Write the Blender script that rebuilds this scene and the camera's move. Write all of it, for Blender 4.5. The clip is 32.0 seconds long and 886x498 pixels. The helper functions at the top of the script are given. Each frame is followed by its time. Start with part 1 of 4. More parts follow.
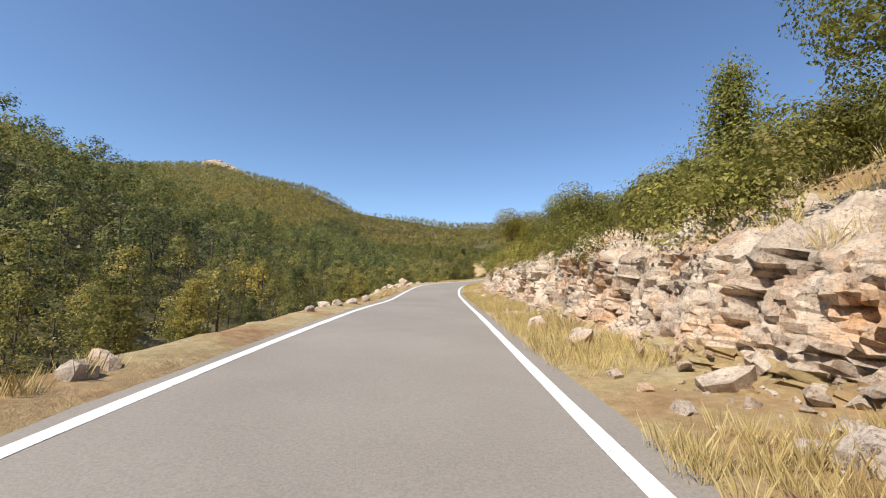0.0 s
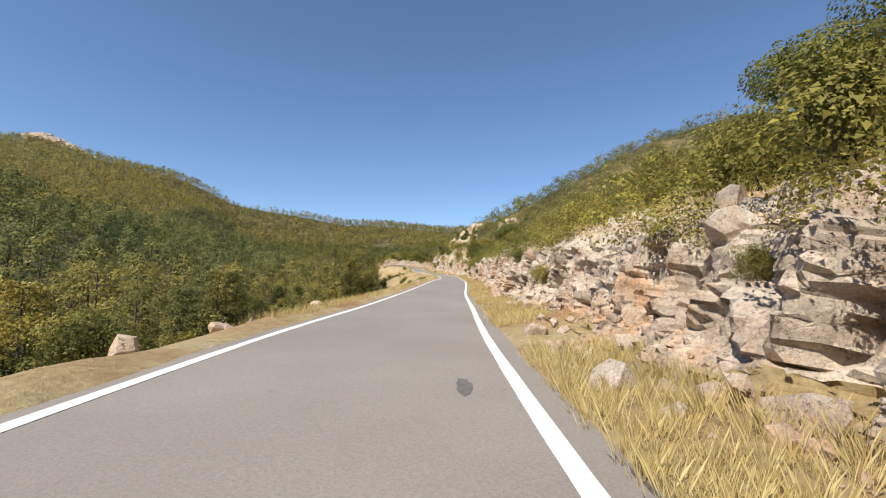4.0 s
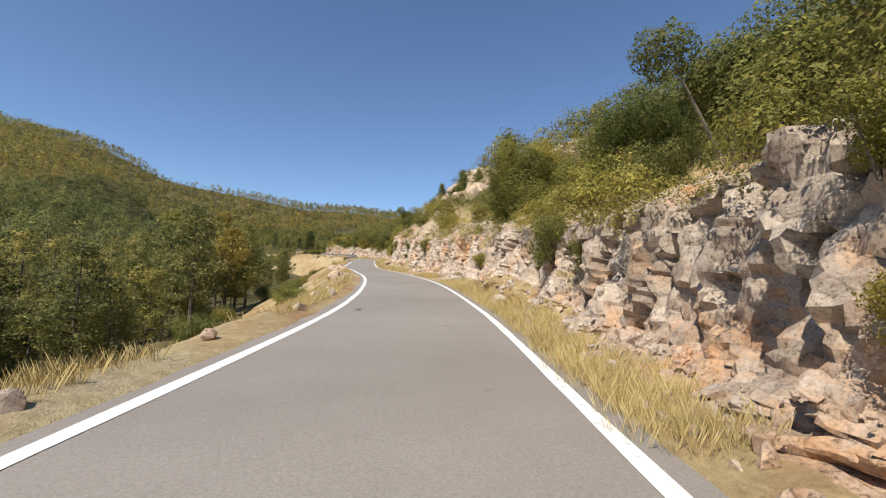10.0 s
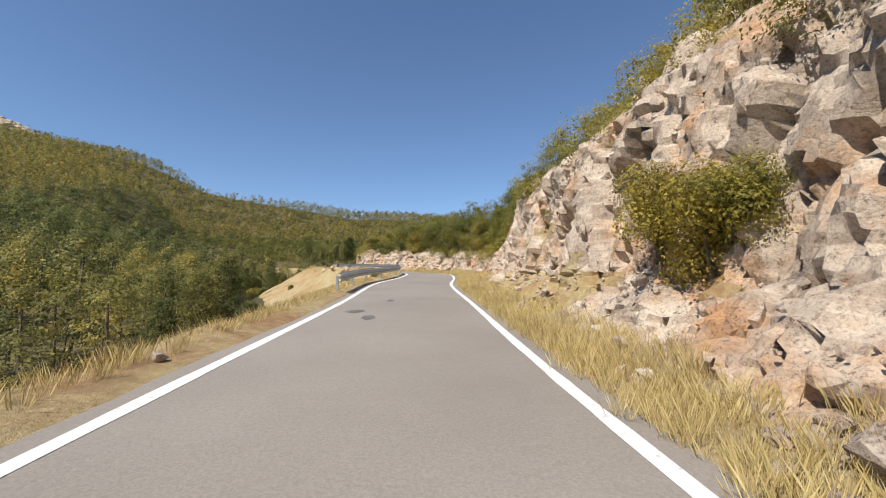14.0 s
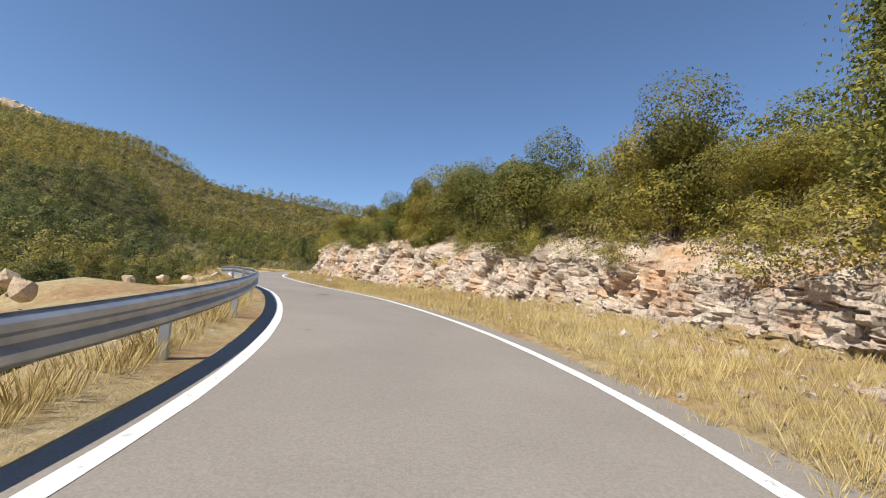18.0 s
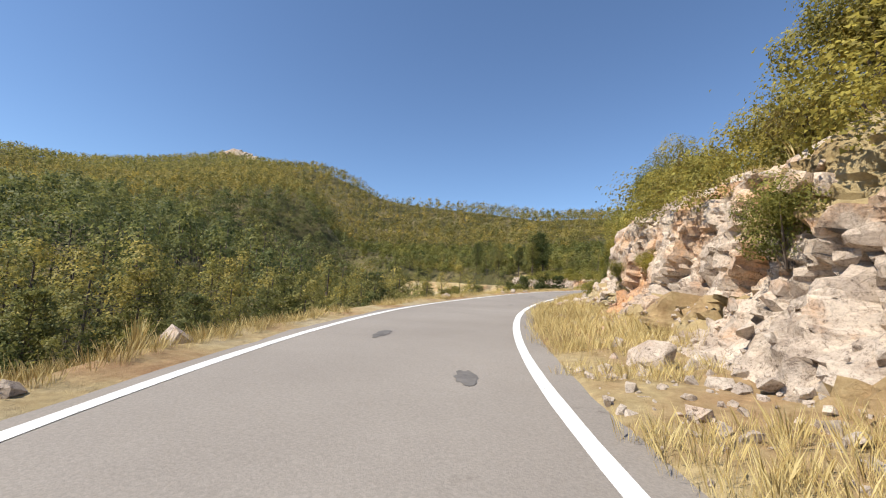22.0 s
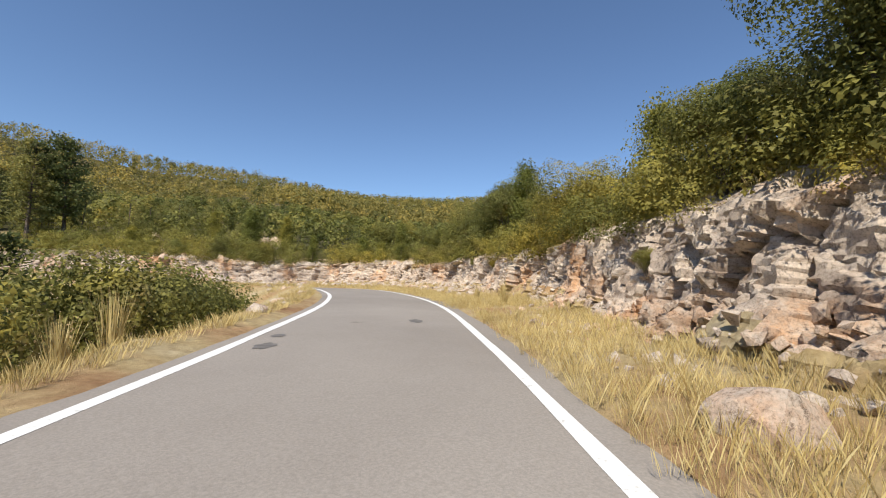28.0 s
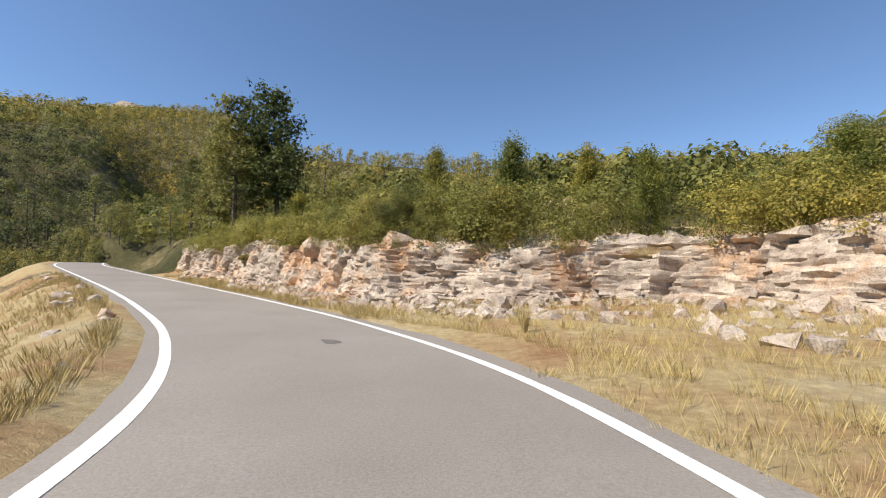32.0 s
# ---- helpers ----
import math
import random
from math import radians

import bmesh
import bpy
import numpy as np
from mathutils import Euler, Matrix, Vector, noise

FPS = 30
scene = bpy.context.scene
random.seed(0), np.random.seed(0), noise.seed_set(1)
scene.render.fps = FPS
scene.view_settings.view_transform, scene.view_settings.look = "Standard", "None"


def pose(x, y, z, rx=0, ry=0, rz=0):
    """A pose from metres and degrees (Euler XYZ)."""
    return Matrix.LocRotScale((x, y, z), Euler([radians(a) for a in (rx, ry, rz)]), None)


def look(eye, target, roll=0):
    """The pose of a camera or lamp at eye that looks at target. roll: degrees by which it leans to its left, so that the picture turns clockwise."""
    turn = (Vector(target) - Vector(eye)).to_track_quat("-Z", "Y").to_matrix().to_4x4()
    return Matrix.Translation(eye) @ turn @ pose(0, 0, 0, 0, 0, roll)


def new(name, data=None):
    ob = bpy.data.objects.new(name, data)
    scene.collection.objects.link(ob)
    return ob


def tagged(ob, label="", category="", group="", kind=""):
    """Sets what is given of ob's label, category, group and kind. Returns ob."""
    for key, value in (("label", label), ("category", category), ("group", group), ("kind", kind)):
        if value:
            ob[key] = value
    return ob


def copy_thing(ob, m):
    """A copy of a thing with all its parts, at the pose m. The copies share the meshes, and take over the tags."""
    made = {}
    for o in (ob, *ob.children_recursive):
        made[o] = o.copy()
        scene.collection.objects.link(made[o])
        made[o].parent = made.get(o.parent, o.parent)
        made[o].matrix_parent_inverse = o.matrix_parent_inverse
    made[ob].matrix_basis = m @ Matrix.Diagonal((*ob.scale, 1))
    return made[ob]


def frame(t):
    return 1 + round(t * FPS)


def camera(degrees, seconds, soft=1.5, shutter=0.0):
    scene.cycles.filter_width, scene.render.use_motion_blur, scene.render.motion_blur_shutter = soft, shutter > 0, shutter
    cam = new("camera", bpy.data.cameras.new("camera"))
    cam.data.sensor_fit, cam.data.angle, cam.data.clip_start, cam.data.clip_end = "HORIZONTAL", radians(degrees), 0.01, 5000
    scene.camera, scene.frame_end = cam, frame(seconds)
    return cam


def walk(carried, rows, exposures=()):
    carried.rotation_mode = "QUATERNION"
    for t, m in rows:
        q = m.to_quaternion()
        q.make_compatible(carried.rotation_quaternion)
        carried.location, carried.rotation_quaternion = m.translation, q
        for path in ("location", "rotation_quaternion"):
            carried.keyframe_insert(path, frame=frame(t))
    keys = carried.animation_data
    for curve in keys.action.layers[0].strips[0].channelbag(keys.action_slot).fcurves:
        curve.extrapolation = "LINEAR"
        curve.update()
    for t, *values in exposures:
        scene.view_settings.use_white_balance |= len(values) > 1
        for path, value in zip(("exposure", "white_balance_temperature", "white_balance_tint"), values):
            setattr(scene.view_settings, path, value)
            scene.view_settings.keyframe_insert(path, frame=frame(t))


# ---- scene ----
cam = camera(91.5, 32.0, soft=1.1)
PATH = [
    (0, -0.00, -0.00, -0.00, 94.91, 2.09, -3.70),
    (0.5, 0.32, 6.71, 0.20, 93.55, 0.96, -5.18),
    (1, 0.70, 13.19, 0.31, 92.58, 1.16, -5.89),
    (1.5, 1.09, 19.42, 0.38, 93.12, 2.29, -6.70),
    (2, 1.51, 25.36, 0.44, 93.61, 2.49, -7.03),
    (2.5, 2.02, 30.98, 0.57, 94.25, 1.00, -8.42),
    (3, 2.65, 36.35, 0.78, 95.09, 0.77, -10.59),
    (3.5, 3.49, 41.60, 1.07, 95.36, -0.35, -13.53),
    (4, 4.61, 46.87, 1.37, 95.54, 1.34, -17.20),
    (4.5, 6.02, 52.25, 1.63, 94.64, 2.72, -20.11),
    (5, 7.66, 57.80, 1.84, 94.37, 2.19, -21.10),
    (5.5, 9.49, 63.52, 2.03, 94.61, 2.10, -21.84),
    (6, 11.45, 69.38, 2.25, 95.33, 1.98, -22.77),
    (6.5, 13.51, 75.33, 2.52, 96.33, 2.05, -23.67),
    (7, 15.66, 81.34, 2.86, 96.84, 2.82, -23.29),
    (7.5, 17.90, 87.37, 3.27, 96.67, 2.94, -23.14),
    (8, 20.16, 93.46, 3.68, 95.93, 2.92, -22.91),
    (8.5, 22.40, 99.66, 4.01, 95.36, 2.72, -22.36),
    (9, 24.70, 106.04, 4.28, 94.84, 3.11, -22.00),
    (9.5, 27.00, 112.81, 4.48, 94.37, 2.14, -21.47),
    (10, 29.31, 120.04, 4.71, 94.99, 2.23, -20.10),
    (10.5, 31.61, 127.72, 5.03, 95.64, 2.42, -17.89),
    (11, 33.70, 135.78, 5.49, 97.23, 1.89, -15.28),
    (11.5, 35.41, 144.06, 6.09, 96.90, 1.50, -12.11),
    (12, 36.69, 152.40, 6.71, 96.60, 1.89, -10.24),
    (12.5, 37.64, 160.48, 7.27, 96.49, 1.66, -9.28),
    (13, 38.45, 167.98, 7.73, 96.54, 1.28, -9.71),
    (13.5, 39.19, 174.78, 8.10, 95.54, 0.45, -11.70),
    (14, 39.92, 180.85, 8.44, 96.12, 0.86, -12.95),
    (14.5, 40.78, 186.28, 8.80, 97.45, 1.73, -13.95),
    (15, 41.76, 191.23, 9.18, 97.80, 1.82, -15.50),
    (15.5, 42.85, 195.90, 9.58, 97.89, 1.85, -16.68),
    (16, 43.98, 200.48, 9.98, 97.81, 1.77, -16.93),
    (16.5, 45.11, 205.12, 10.39, 97.30, 2.09, -16.32),
    (17, 46.14, 209.94, 10.78, 95.86, 2.12, -15.49),
    (17.5, 47.03, 214.94, 11.17, 97.01, 3.39, -13.29),
    (18, 47.56, 220.12, 11.55, 96.80, 3.27, -10.01),
    (18.5, 47.67, 225.38, 11.92, 96.47, 2.20, -5.49),
    (19, 47.35, 230.54, 12.26, 96.67, 0.93, -0.83),
    (19.5, 46.59, 235.49, 12.59, 96.75, 0.90, 5.03),
    (20, 45.47, 240.22, 12.89, 97.02, 0.88, 10.08),
    (20.5, 43.96, 244.73, 13.18, 96.72, 1.53, 14.87),
    (21, 42.34, 249.08, 13.46, 97.10, 2.72, 17.00),
    (21.5, 40.90, 253.36, 13.73, 96.66, 2.34, 15.27),
    (22, 39.76, 257.67, 14.00, 96.81, 2.47, 11.63),
    (22.5, 38.92, 262.10, 14.27, 96.37, 1.49, 7.31),
    (23, 38.44, 266.76, 14.54, 96.58, 2.08, 3.09),
    (23.5, 38.36, 271.63, 14.81, 96.11, 1.95, -1.08),
    (24, 38.67, 276.65, 15.08, 96.26, 2.16, -4.81),
    (24.5, 39.34, 281.74, 15.38, 96.55, 2.63, -9.54),
    (25, 40.27, 286.81, 15.70, 97.04, 4.17, -13.39),
    (25.5, 41.35, 291.70, 16.05, 96.89, 2.72, -16.88),
    (26, 42.67, 296.39, 16.39, 96.67, 2.30, -21.11),
    (26.5, 44.26, 300.87, 16.69, 96.38, 2.13, -25.56),
    (27, 46.15, 305.14, 16.96, 96.15, 1.98, -29.99),
    (27.5, 48.28, 309.26, 17.20, 95.96, 0.83, -33.74),
    (28, 50.61, 313.28, 17.41, 95.44, 1.36, -34.64),
    (28.5, 53.07, 317.22, 17.59, 94.61, 2.13, -34.72),
    (29, 55.46, 321.18, 17.78, 94.82, 2.10, -33.05),
    (29.5, 57.59, 325.17, 17.99, 95.12, 1.88, -29.61),
    (30, 59.33, 329.25, 18.19, 94.65, 1.29, -25.82),
    (30.5, 60.56, 333.36, 18.36, 94.13, 2.14, -20.68),
    (31, 61.32, 337.41, 18.48, 93.76, 3.10, -12.92),
    (31.5, 61.56, 341.39, 18.58, 92.67, 1.91, -4.73),
    (32, 61.16, 345.30, 18.67, 93.54, 0.70, 8.68),
]
EXPOSURE = [(0, 0.48), (4, 0.38), (8, 0.28), (14, 0.28), (17, 0.28), (19, 0.44), (24, 0.52), (28, 0.34), (30, 0.40), (32, 0.44)]
walk(cam, [(t, pose(x, y, z, 0, 0, turn) @ pose(0, 0, 0, tilt, 0, 0) @ pose(0, 0, 0, 0, 0, lean)) for t, x, y, z, tilt, lean, turn in PATH], EXPOSURE)

# ---- light ----
SUN_AZ, SUN_EL = -129.0, 50.0
world = bpy.data.worlds.new("sky")
scene.world = world
world.use_nodes = True
wn = world.node_tree.nodes
sky = wn.new("ShaderNodeTexSky")
sky.sky_type = "NISHITA"
sky.sun_disc = False
sky.sun_elevation, sky.sun_rotation = radians(SUN_EL), radians(SUN_AZ)
sky.altitude, sky.air_density, sky.dust_density, sky.ozone_density = 1000, 1.0, 0.0, 4.6
world.node_tree.links.new(sky.outputs[0], wn["Background"].inputs[0])
wn["Background"].inputs[1].default_value = 0.118
sun = new("sun", bpy.data.lights.new("sun", "SUN"))
sun.data.energy, sun.data.angle, sun.data.color = 4.5, radians(0.53), (1.0, 0.93, 0.82)
sun.matrix_world = look((0, 0, 0), (-math.sin(radians(SUN_AZ)) * math.cos(radians(SUN_EL)), -math.cos(radians(SUN_AZ)) * math.cos(radians(SUN_EL)), -math.sin(radians(SUN_EL))))


# ---- materials ----
def material(name, rough=0.9, metal=0.0):
    m = bpy.data.materials.new(name)
    m.use_nodes = True
    b = m.node_tree.nodes["Principled BSDF"]
    b.inputs["Roughness"].default_value, b.inputs["Metallic"].default_value = rough, metal
    b.inputs["Specular IOR Level"].default_value = 0.25
    return m, m.node_tree.nodes, m.node_tree.links, b


def noise_of(nodes, links, scale, detail=4.0, rough=0.6, stretch=None):
    n = nodes.new("ShaderNodeTexNoise")
    n.inputs["Scale"].default_value, n.inputs["Detail"].default_value, n.inputs["Roughness"].default_value = scale, detail, rough
    g = nodes.new("ShaderNodeNewGeometry")
    if stretch:
        v = nodes.new("ShaderNodeMapping")
        v.inputs["Scale"].default_value = stretch
        links.new(g.outputs["Position"], v.inputs["Vector"])
        links.new(v.outputs[0], n.inputs["Vector"])
    else:
        links.new(g.outputs["Position"], n.inputs["Vector"])
    return n.outputs["Fac"]


def ramp_of(nodes, links, fac, stops):
    r = nodes.new("ShaderNodeValToRGB")
    while len(r.color_ramp.elements) < len(stops):
        r.color_ramp.elements.new(0.5)
    for e, (p, c) in zip(r.color_ramp.elements, stops):
        e.position, e.color = p, (*c, 1)
    links.new(fac, r.inputs[0])
    return r.outputs[0]


def mix_of(nodes, links, fac, a, b, how="MIX"):
    n = nodes.new("ShaderNodeMix")
    n.data_type, n.blend_type = "RGBA", how
    for socket, value in ((n.inputs[0], fac), (n.inputs[6], a), (n.inputs[7], b)):
        if isinstance(value, (int, float)):
            socket.default_value = value
        elif isinstance(value, tuple):
            socket.default_value = (*value, 1)
        else:
            links.new(value, socket)
    return n.outputs[2]


def bump_of(nodes, links, bsdf, height, strength, distance):
    b = nodes.new("ShaderNodeBump")
    b.inputs["Strength"].default_value, b.inputs["Distance"].default_value = strength, distance
    links.new(height, b.inputs["Height"])
    links.new(b.outputs[0], bsdf.inputs["Normal"])


def asphalt():
    m, n, l, b = material("worn_asphalt", 0.85)
    large = ramp_of(n, l, noise_of(n, l, 0.22, 5), [(0.3, (0.275, 0.242, 0.208)), (0.7, (0.350, 0.312, 0.270))])
    grain = ramp_of(n, l, noise_of(n, l, 38, 3, 0.7), [(0.35, (0.78, 0.78, 0.78)), (0.65, (1.0, 1.0, 1.0))])
    col = mix_of(n, l, 1.0, large, grain, "MULTIPLY")
    stains = ramp_of(n, l, noise_of(n, l, 0.8, 6, 0.7), [(0.66, (1, 1, 1)), (0.74, (0.62, 0.6, 0.58))])
    l.new(mix_of(n, l, 1.0, col, stains, "MULTIPLY"), b.inputs["Base Color"])
    bump_of(n, l, b, noise_of(n, l, 60, 3, 0.7), 0.35, 0.01)
    return m


def patch_tar():
    m, n, l, b = material("dark_tar_patch", 0.7)
    l.new(ramp_of(n, l, noise_of(n, l, 6, 4), [(0.3, (0.11, 0.10, 0.09)), (0.7, (0.20, 0.183, 0.165))]), b.inputs["Base Color"])
    return m


def road_paint():
    m, n, l, b = material("worn_white_road_paint", 0.7)
    l.new(ramp_of(n, l, noise_of(n, l, 9, 6, 0.75), [(0.28, (0.34, 0.32, 0.29)), (0.42, (0.74, 0.73, 0.69)), (0.8, (0.82, 0.81, 0.78))]), b.inputs["Base Color"])
    return m


def dry_ground():
    m, n, l, b = material("dry_stony_earth", 0.95)
    a = ramp_of(n, l, noise_of(n, l, 0.35, 6, 0.65), [(0.28, (0.33, 0.175, 0.085)), (0.40, (0.44, 0.29, 0.15)), (0.52, (0.50, 0.385, 0.20)), (0.64, (0.52, 0.43, 0.27)), (0.76, (0.56, 0.48, 0.37))])
    c = ramp_of(n, l, noise_of(n, l, 5, 6, 0.75), [(0.3, (0.6, 0.57, 0.52)), (0.62, (1, 1, 1)), (0.72, (1.3, 1.28, 1.22))])
    l.new(mix_of(n, l, 1.0, a, c, "MULTIPLY"), b.inputs["Base Color"])
    bump_of(n, l, b, noise_of(n, l, 9, 6, 0.8), 0.8, 0.08)
    return m


def hill_ground():
    m, n, l, b = material("scrubby_hillside_soil", 0.95)
    a = ramp_of(n, l, noise_of(n, l, 0.06, 7, 0.7), [(0.36, (0.055, 0.055, 0.020)), (0.52, (0.11, 0.095, 0.042)), (0.68, (0.30, 0.235, 0.13))])
    c = ramp_of(n, l, noise_of(n, l, 1.6, 6, 0.75), [(0.3, (0.6, 0.6, 0.55)), (0.7, (1.2, 1.2, 1.15))])
    l.new(mix_of(n, l, 1.0, a, c, "MULTIPLY"), b.inputs["Base Color"])
    bump_of(n, l, b, noise_of(n, l, 2.0, 6, 0.8), 0.8, 0.3)
    return m


def rock(name, pale, mid, rust, amount):
    m, n, l, b = material(name, 0.9)
    a = ramp_of(n, l, noise_of(n, l, 0.9, 8, 0.7), [(0.3, mid), (0.48, pale), (0.75, tuple(min(0.82, v * 1.1) for v in pale))])
    strata = ramp_of(n, l, noise_of(n, l, 1.0, 6, 0.7, (0.9, 0.9, 2.2)), [(0.34, (0.66, 0.62, 0.60)), (0.5, (1, 1, 1))])
    col = mix_of(n, l, 1.0, a, strata, "MULTIPLY")
    iron = ramp_of(n, l, noise_of(n, l, 0.42, 7, 0.74), [(amount, (0, 0, 0)), (amount + 0.15, (0.85, 0.85, 0.85))])
    col = mix_of(n, l, iron, col, mix_of(n, l, noise_of(n, l, 3.0, 5), rust, tuple(min(0.7, v * 1.5) for v in rust)))
    cracks = ramp_of(n, l, noise_of(n, l, 6, 8, 0.85), [(0.36, (0.36, 0.32, 0.29)), (0.45, (1, 1, 1)), (0.62, (1.06, 1.06, 1.05))])
    col = mix_of(n, l, 1.0, col, cracks, "MULTIPLY")
    grit = ramp_of(n, l, noise_of(n, l, 24, 5, 0.8), [(0.36, (0.66, 0.64, 0.62)), (0.5, (1, 1, 1)), (0.66, (1.14, 1.13, 1.12))])
    col = mix_of(n, l, 1.0, col, grit, "MULTIPLY")
    g = n.new("ShaderNodeNewGeometry")
    wave = n.new("ShaderNodeTexNoise")
    wave.inputs["Scale"].default_value, wave.inputs["Detail"].default_value = 1.8, 7
    l.new(g.outputs["Position"], wave.inputs["Vector"])
    bent = mix_of(n, l, 0.55, g.outputs["Position"], wave.outputs["Color"], "ADD")
    joints = []
    for size in (1.5, 3.6):
        block, edge = n.new("ShaderNodeTexVoronoi"), n.new("ShaderNodeTexVoronoi")
        edge.feature = "DISTANCE_TO_EDGE"
        for v in (block, edge):
            v.inputs["Scale"].default_value = size
            l.new(bent, v.inputs["Vector"])
        tone = ramp_of(n, l, block.outputs["Color"], [(0.2, (0.86, 0.84, 0.83)), (0.5, (1, 1, 1)), (0.85, (1.10, 1.10, 1.09))])
        col = mix_of(n, l, 0.8, col, tone, "MULTIPLY")
        gap = ramp_of(n, l, edge.outputs["Distance"], [(0.0, (0.34, 0.29, 0.25)), (0.035, (0.85, 0.83, 0.81)), (0.07, (1, 1, 1))])
        col = mix_of(n, l, 0.0 if size < 2 else 0.07, col, gap, "MULTIPLY")
        joints.append(gap)
    l.new(col, b.inputs["Base Color"])
    height = mix_of(n, l, 0.14, noise_of(n, l, 5.5, 8, 0.8), mix_of(n, l, 1.0, joints[0], joints[1], "MULTIPLY"))
    bump_of(n, l, b, height, 0.7, 0.09)
    return m


def foliage(name, dark, mid, light, dry=None, vary=1.0):
    m, n, l, b = material(name, 0.6)
    g = n.new("ShaderNodeNewGeometry")
    o = n.new("ShaderNodeObjectInfo")
    calm = lambda c: tuple(0.45 * v + 0.55 * w for v, w in zip(c, mid))
    leaf = ramp_of(n, l, g.outputs["Random Per Island"], [(0.0, calm(dark)), (0.55, mid), (1.0, calm(light))])
    knots = ramp_of(n, l, noise_of(n, l, 2.2, 3, 0.6), [(0.34, tuple(min(1.0, v / w) for v, w in zip(dark, mid))), (0.52, (1, 1, 1)), (0.68, tuple(min(1.5, v / w) for v, w in zip(light, mid)))])
    leaf = mix_of(n, l, 1.0, leaf, knots, "MULTIPLY")
    each = ramp_of(n, l, o.outputs["Random"], [(0.0, (0.72, 0.80, 0.72)), (0.5, (1, 1, 1)), (0.8, (1.15, 1.10, 0.92)), (1.0, (1.22, 1.06, 0.84))])
    col = mix_of(n, l, 1.0, leaf, each, "MULTIPLY")
    patch = ramp_of(n, l, noise_of(n, l, 0.09, 4), [(0.35, (0.8, 0.85, 0.8)), (0.65, (1.15, 1.08, 0.95))])
    col = mix_of(n, l, 1.0, col, patch, "MULTIPLY")
    clump = n.new("ShaderNodeTexVoronoi")
    clump.inputs["Scale"].default_value = 0.2
    l.new(g.outputs["Position"], clump.inputs["Vector"])
    tree = ramp_of(n, l, clump.outputs["Color"], [(0.15, (0.46, 0.54, 0.50)), (0.42, (0.90, 0.94, 0.90)), (0.7, (1.18, 1.12, 0.98)), (0.9, (1.5, 1.34, 1.0))])
    col = mix_of(n, l, vary, col, tree, "MULTIPLY")
    if dry:
        col = mix_of(n, l, ramp_of(n, l, noise_of(n, l, 0.7, 4), [(0.58, (0, 0, 0)), (0.72, (0.7, 0.7, 0.7))]), col, dry)
    l.new(col, b.inputs["Base Color"])
    t = n.new("ShaderNodeBsdfTranslucent")
    l.new(col, t.inputs[0])
    s = n.new("ShaderNodeMixShader")
    s.inputs[0].default_value = 0.45
    l.new(b.outputs[0], s.inputs[1])
    l.new(t.outputs[0], s.inputs[2])
    l.new(s.outputs[0], n["Material Output"].inputs[0])
    return m


def straw():
    m, n, l, b = material("dry_yellow_grass", 0.8)
    g = n.new("ShaderNodeNewGeometry")
    col = ramp_of(n, l, g.outputs["Random Per Island"], [(0.0, (0.34, 0.24, 0.09)), (0.5, (0.56, 0.44, 0.19)), (1.0, (0.70, 0.58, 0.30))])
    l.new(mix_of(n, l, 1.0, col, ramp_of(n, l, noise_of(n, l, 0.5, 4), [(0.3, (0.75, 0.72, 0.68)), (0.7, (1.1, 1.1, 1.05))]), "MULTIPLY"), b.inputs["Base Color"])
    return m


def bark():
    m, n, l, b = material("grey_brown_bark", 0.95)
    l.new(ramp_of(n, l, noise_of(n, l, 4, 6, 0.7, (3, 3, 0.5)), [(0.3, (0.06, 0.045, 0.035)), (0.7, (0.20, 0.16, 0.125))]), b.inputs["Base Color"])
    return m


def zinc():
    m, n, l, b = material("galvanised_steel", 0.45, 0.75)
    l.new(ramp_of(n, l, noise_of(n, l, 3, 6), [(0.3, (0.36, 0.37, 0.38)), (0.7, (0.55, 0.56, 0.57))]), b.inputs["Base Color"])
    return m


ASPHALT, TAR, PAINT, EARTH, SOIL = asphalt(), patch_tar(), road_paint(), dry_ground(), hill_ground()
CLIFF = rock("pale_grey_limestone", (0.585, 0.490, 0.395), (0.36, 0.290, 0.230), (0.48, 0.255, 0.115), 0.50)
WHITE = rock("white_limestone", (0.74, 0.68, 0.60), (0.50, 0.44, 0.38), (0.50, 0.36, 0.24), 0.25)
RUBBLE = rock("pinkish_limestone_rubble", (0.57, 0.485, 0.40), (0.40, 0.33, 0.265), (0.45, 0.27, 0.155), 0.50)
PINE = foliage("pine_needles", (0.163, 0.168, 0.070), (0.276, 0.270, 0.114), (0.400, 0.372, 0.160))
OAK = foliage("kermes_oak_leaves", (0.140, 0.142, 0.046), (0.262, 0.250, 0.080), (0.400, 0.375, 0.120), (0.27, 0.195, 0.085), 0.72)
CEDAR = foliage("juniper_sprays", (0.150, 0.160, 0.042), (0.275, 0.275, 0.070), (0.410, 0.385, 0.120), None, 0.3)
STRAW, BARK, ZINC = straw(), bark(), zinc()


# ---- plan ----
def spline(values, u):
    v = np.asarray(values, float)
    i = np.clip(np.floor(u).astype(int), 1, len(v) - 3)
    f = u - i
    a, b, c, d = v[i - 1], v[i], v[i + 1], v[i + 2]
    return 0.5 * (2 * b + (c - a) * f + (2 * a - 5 * b + 4 * c - d) * f**2 + (3 * b - a - 3 * c + d) * f**3)


